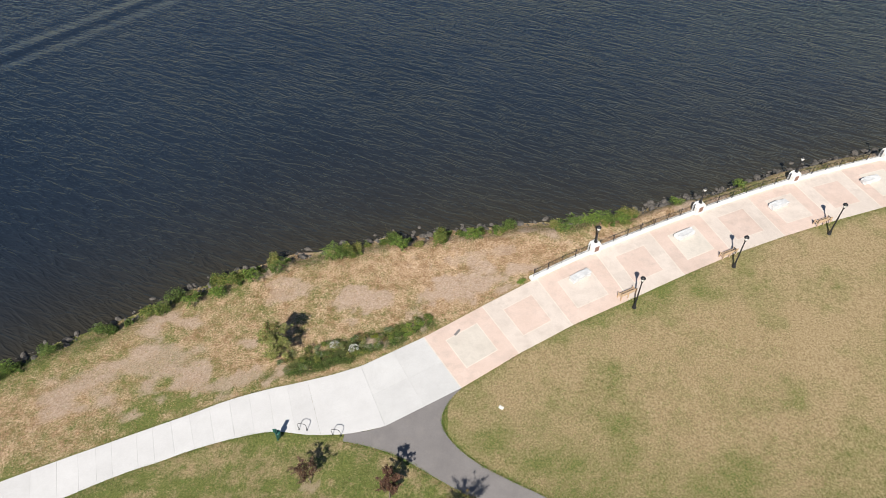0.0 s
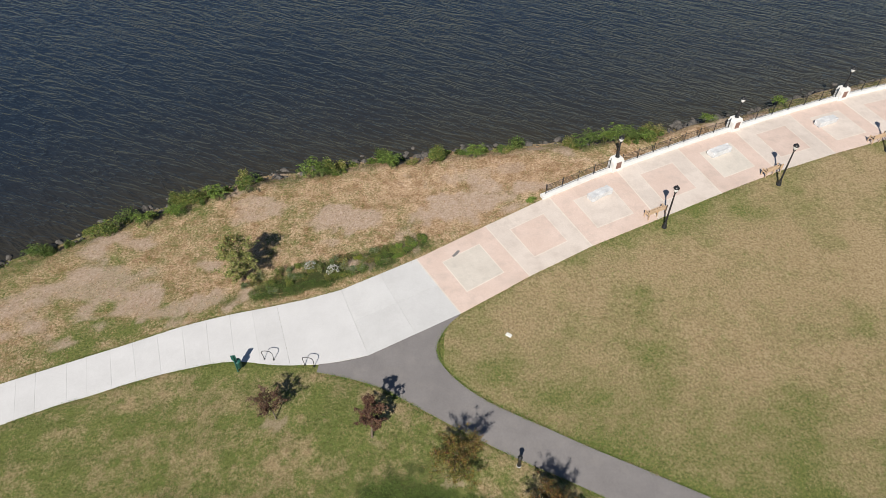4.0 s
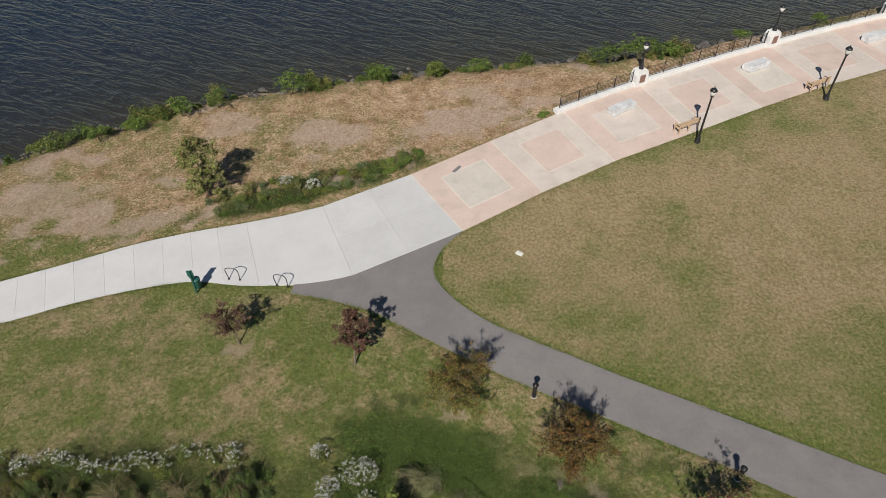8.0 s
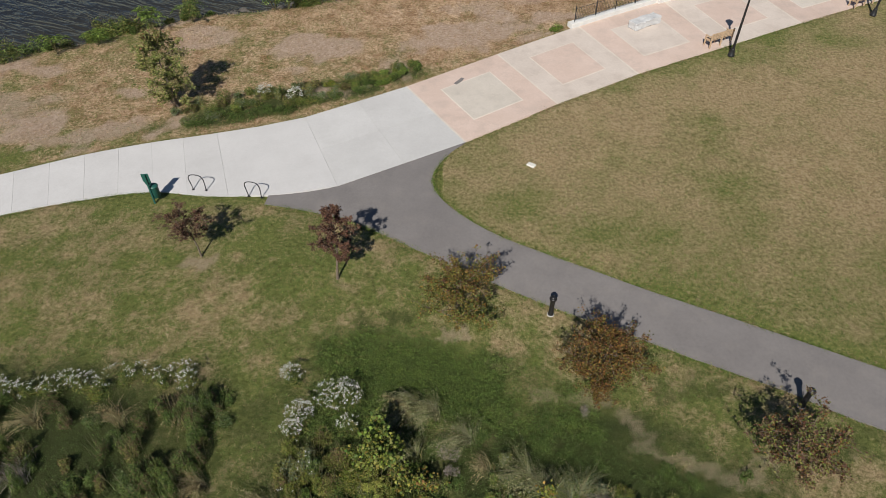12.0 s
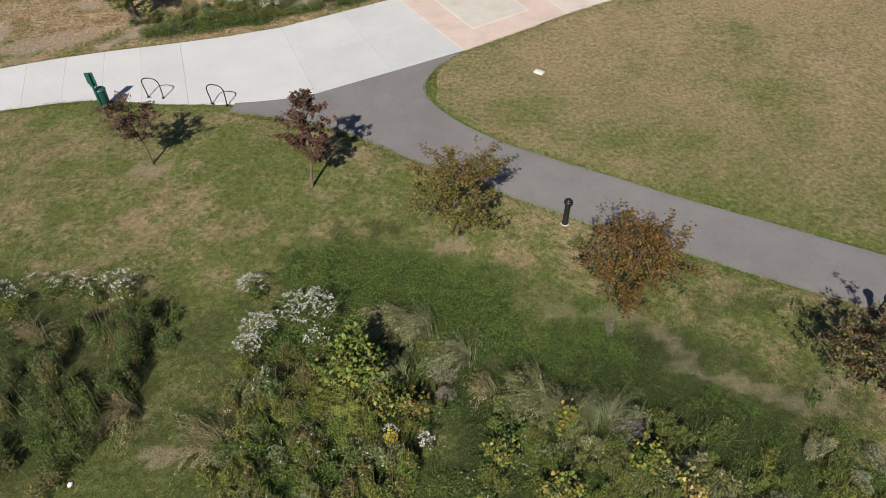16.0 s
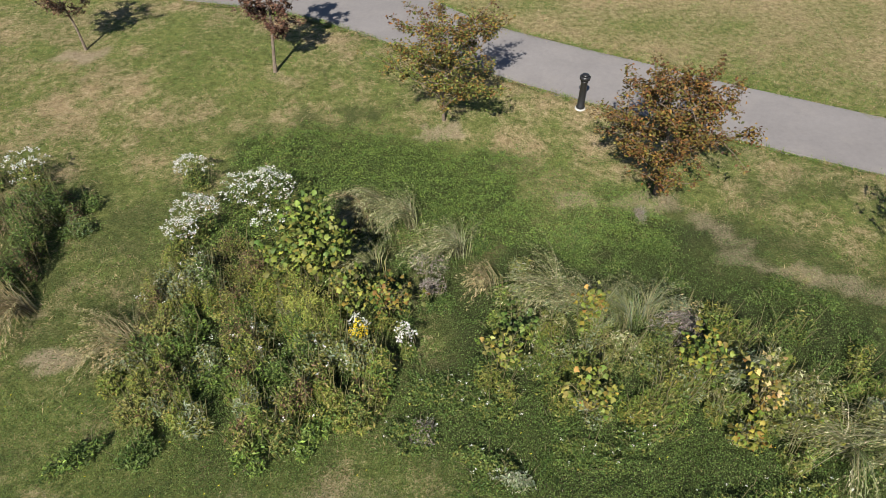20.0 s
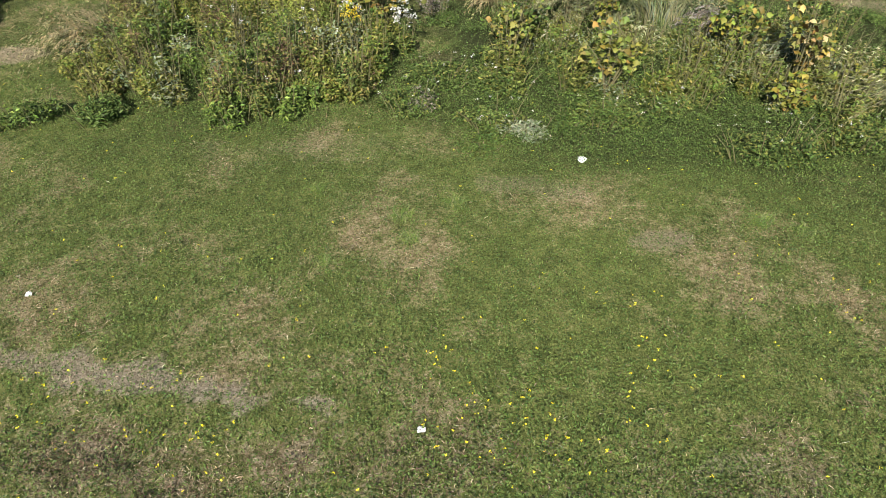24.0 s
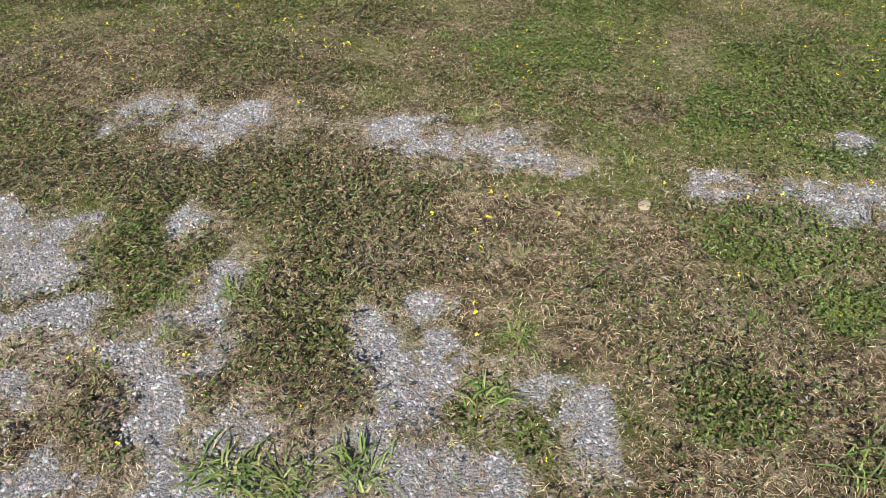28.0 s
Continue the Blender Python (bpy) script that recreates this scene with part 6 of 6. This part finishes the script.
CLOVER = [(0.070, 0.116, 0.026), (0.098, 0.148, 0.036), (0.130, 0.176, 0.048), (0.046, 0.078, 0.018)]
MATTED = [(0.085, 0.108, 0.038), (0.130, 0.150, 0.060), (0.054, 0.068, 0.026), (0.145, 0.098, 0.060), (0.20, 0.165, 0.10), (0.085, 0.055, 0.034)]
LITTER = [(0.20, 0.130, 0.088), (0.28, 0.190, 0.135), (0.12, 0.075, 0.05), (0.31, 0.225, 0.165)]
carpet("ground_cover", "low dark green clover between the grass", 190000, (-0.2, 7.0, 0.9, 6.2), 0.018, CLOVER,
       lambda x, y, land: (R.uniform(size=len(x)) < 0.6 * smooth(0.38, 0.12, land[0]) + 0.15 * smooth(0.5, 0.62, fbm(x, y, 0.5, 3, 91)) + patches(x, y, CLOVER_BEDS[:7], 45, 0.3)) & (land[2] < 0.3), 0.06)
# mats of weeds: x, y, half length, half width
MATS = [(1.91, 2.98, 0.49, 0.33), (1.87, 2.42, 0.25, 0.24), (2.73, 2.86, 0.37, 0.24), (2.61, 2.05, 0.29, 0.28), (2.69, 2.35, 0.28, 0.23), (1.29, 3.14, 0.31, 0.25), (2.07, 1.68, 0.17, 0.13), (4.23, 1.79, 0.19, 0.17), (2.37, 3.14, 0.17, 0.18),
        (1.11, 3.47, 0.27, 0.15), (2.92, 1.84, 0.12, 0.16), (2.41, 1.79, 0.08, 0.11), (1.9, 4.3, 0.5, 0.2), (2.7, 4.75, 0.5, 0.25), (1.6, 5.5, 0.5, 0.2), (2.4, 4.0, 0.4, 0.2), (0.6, 5.9, 0.7, 0.2), (0.7, 4.9, 0.4, 0.15)]
carpet("ground_cover", "matted olive weeds on the stony knoll", 230000, (-0.2, 6.4, 0.9, 6.4), 0.027, MATTED,
       lambda x, y, land: (R.uniform(size=len(x)) < 0.10 + 0.8 * patches(x, y, MATS, 71, 0.3) + 0.4 * smooth(0.52, 0.64, fbm(x, y, 0.4, 4, 101))) & (R.uniform(size=len(x)) > 1.4 * land[2]) & (R.uniform(size=len(x)) > 0.5 * land[1]), 0.085, 0.34)
carpet("ground_cover", "reddish-brown dry bits of weeds on the stony knoll", 80000, (-0.4, 6.6, 0.8, 5.0), 0.013, LITTER,
       lambda x, y, land: (R.uniform(size=len(x)) < 0.10 + 0.5 * smooth(0.50, 0.62, fbm(x, y, 0.45, 4, 103)) + 0.9 * patches(x, y, RUSSET, 72)) & (R.uniform(size=len(x)) > 0.9 * land[2]), 0.0, 0.3)
carpet("ground_cover", "green clover on the slope below the hollow", 200000, (-5, 11.5, 4.8, 13.2), 0.022, CLOVER + FRESH[2:], lambda x, y, land: R.uniform(size=len(x)) < 0.15 + smooth(0.7, 0.25, land[0]), 0.05)
carpet("ground_cover", "dense green creeping cover in the hollow", 200000, (-16.5, 15, 9.5, 20.8), 0.036, CLOVER + GREENS,
       lambda x, y, land: (R.uniform(size=len(x)) < land[3] * (0.35 + 0.9 * fbm(x, y, 0.9, 3, 93))) & ((x < -0.5) | (x > 12) | (y > 16.2)), 0.24, 0.5)
carpet("ground_cover", "dense green creeping cover in the hollow", 220000, (-1, 12.5, 9.5, 16.6), 0.028, CLOVER + GREENS + FRESH[2:],
       lambda x, y, land: R.uniform(size=len(x)) < land[3] * (0.35 + 0.9 * fbm(x, y, 0.9, 3, 93)), 0.26, 0.5)
carpet("ground_cover", "green clover and vetch on the upper side of the hollow", 110000, (-2, 8.5, 15.8, 21), 0.042, CLOVER + FRESH,
       lambda x, y, land: R.uniform(size=len(x)) < 1.3 * land[3], 0.2, 0.5)


def coarse_tuft(x, y, size, colors, n=34, name="grass_tuft", label="coarse green grass tuft on the stony ground"):
    z = ground_z(x, y)
    p = np.stack([R.normal(size=n) * size * 0.3, R.normal(size=n) * size * 0.3, np.zeros(n)], 1)
    ob = joined(name, [blades(p, size * R.uniform(0.5, 1.0, n), (size * 0.07 if size < 0.13 else 0.007) * R.uniform(0.7, 1.3, n), R.uniform(0.9, 1.6, n), R.uniform(0, 6.28, n), shades(n, colors))])
    ob.location = (x, y, z - 0.005)
    tagged(ob, label, "grass tuft", "coarse grass tufts")


COARSE = [(0.13, 0.18, 0.05), (0.18, 0.225, 0.07), (0.25, 0.26, 0.11), (0.095, 0.14, 0.04)]
for x, y, size in ((2.68, 1.51, 0.13), (2.98, 1.55, 0.11), (3.35, 1.83, 0.11), (3.51, 2.08, 0.10), (3.42, 3.57, 0.10), (4.59, 1.55, 0.13), (2.36, 2.32, 0.10), (2.10, 2.30, 0.09), (2.15, 2.10, 0.07), (2.0, 2.45, 0.07), (2.55, 1.53, 0.12), (2.45, 1.56, 0.11), (2.90, 1.58, 0.10), (2.45, 2.4, 0.08), (3.42, 1.86, 0.08), (3.5, 2.1, 0.09), (3.35, 3.6, 0.08), (4.9, 1.7, 0.10), (4.7, 1.6, 0.12), (2.72, 1.48, 0.08),
                   (3.55, 2.55, 0.07), (4.15, 3.2, 0.07), (1.95, 2.15, 0.07), (2.7, 2.45, 0.09), (2.85, 2.35, 0.08), (4.45, 2.2, 0.07), (4.0, 2.0, 0.06), (1.75, 2.7, 0.06), (2.3, 2.9, 0.06), (3.4, 4.35, 0.10), (3.6, 4.2, 0.10), (3.75, 4.4, 0.09), (3.2, 4.5, 0.09)):
    coarse_tuft(x, y, size, COARSE)
for x, y, size in ((2.9, 9.0, 0.28), (3.5, 9.3, 0.26), (6.8, 8.9, 0.3), (3.0, 8.6, 0.2), (7.2, 8.7, 0.24), (1.9, 9.6, 0.2), (2.2, 8.2, 0.16), (4.2, 4.9, 0.1)):
    coarse_tuft(x, y, size * 0.7, COARSE + FRESH, 120, "grass_tuft", "long yellow-green grass tuft in the mown grass")


def chips(n):
    """Angular grey gravel lying on the stony patches."""
    x, y = scatter(n * 5, 0.0, 6.2, 1.0, 4.2)
    stones = cover(x, y)[2]
    ok = R.uniform(size=len(x)) < np.clip(stones, 0.012, 1)
    x, y = x[ok][:n], y[ok][:n]
    n = len(x)
    size = 0.0024 + 0.0075 * R.uniform(size=n) ** 4
    corner = np.array([(1, 0, 0), (-0.4, 0.85, 0), (-0.7, -0.7, 0), (0.15, 0.1, 0.8), (-0.3, -0.1, 0.55), (0.3, -0.8, 0.15)])
    tri = np.array([(0, 1, 3), (1, 4, 3), (1, 2, 4), (2, 5, 4), (5, 3, 4), (5, 0, 3)])
    a = R.uniform(0, 6.28, n)
    c, s = np.cos(a)[:, None], np.sin(a)[:, None]
    k = corner[None] * (1 + 0.35 * R.normal(size=(n, 6, 3)))
    v = np.stack([k[..., 0] * c - k[..., 1] * s, k[..., 0] * s + k[..., 1] * c, k[..., 2]], 2) * size[:, None, None]
    z = terrain(x, y) + 0.05 * (fbm(x, y, 1.2, 3, 31) - 0.5) + 0.035 * (fbm(x, y, 0.22, 3, 32) - 0.5)
    v = v + np.stack([x, y, z], 1)[:, None]
    col = shades(n, [(0.235, 0.237, 0.255), (0.28, 0.282, 0.30), (0.17, 0.172, 0.185), (0.33, 0.332, 0.35), (0.27, 0.23, 0.195)], 0.2)
    f_ = (np.arange(n) * 6)[:, None, None] + tri[None]
    ob = big_mesh("gravel", v.reshape(-1, 3), f_.reshape(-1, 3), GRAVEL, dict(tint=paint(col, 6)))
    return tagged(ob, "angular grey crushed stone on bare ground", "gravel", "", "stuff")


gm = Nodes("crushed stone")
gm.bump(gm.noise(300.0, 2), 0.3, 0.002)
GRAVEL = gm.done(gm.attr("tint", "Color"), 0.9)
chips(70000)

n = 8000
x, y = scatter(n, -4, 10, 1.0, 12.5)
share = (smooth(0.56, 0.70, fbm(x, y, 0.7, 3, 97)) + 0.02) * smooth(9.0, 6.0, y) + 0.045
for cx, cy, r_ in ((5.86, 4.37, 0.25), (5.49, 4.17, 0.14), (5.16, 4.1, 0.1), (2.36, 3.7, 0.2), (2.63, 4.43, 0.12), (0.83, 4.56, 0.25), (1.53, 4.55, 0.25), (4.53, 4.46, 0.2), (5.19, 4.85, 0.2), (1.0, 5.2, 1.0), (3.6, 5.4, 0.5)):
    share = np.maximum(share, (0.3 if r_ > 0.3 else 1.0) * spot(x, y, cx, cy, r_, r_, 0, 0.3, 98, 0.3))
ok = (R.uniform(size=n) < share) & (cover(x, y)[2] < 0.3)
x, y = x[ok], y[ok]
q = np.repeat(np.stack([x, y, terrain(x, y) + 0.035 + 0.006 * (y > 5)], 1), 4, 0)
q = q + R.normal(size=q.shape) * np.array([0.006, 0.006, 0.003])
tagged(joined("wildflowers", [leaves(q, np.where(q[:, 1] > 5, 0.015, 0.011), shades(len(q), [(0.70, 0.60, 0.03), (0.78, 0.68, 0.06)], 0.1), 0.2, 0.95)]), "tiny yellow wildflowers dotted through the grass", "wildflowers", "", "stuff")
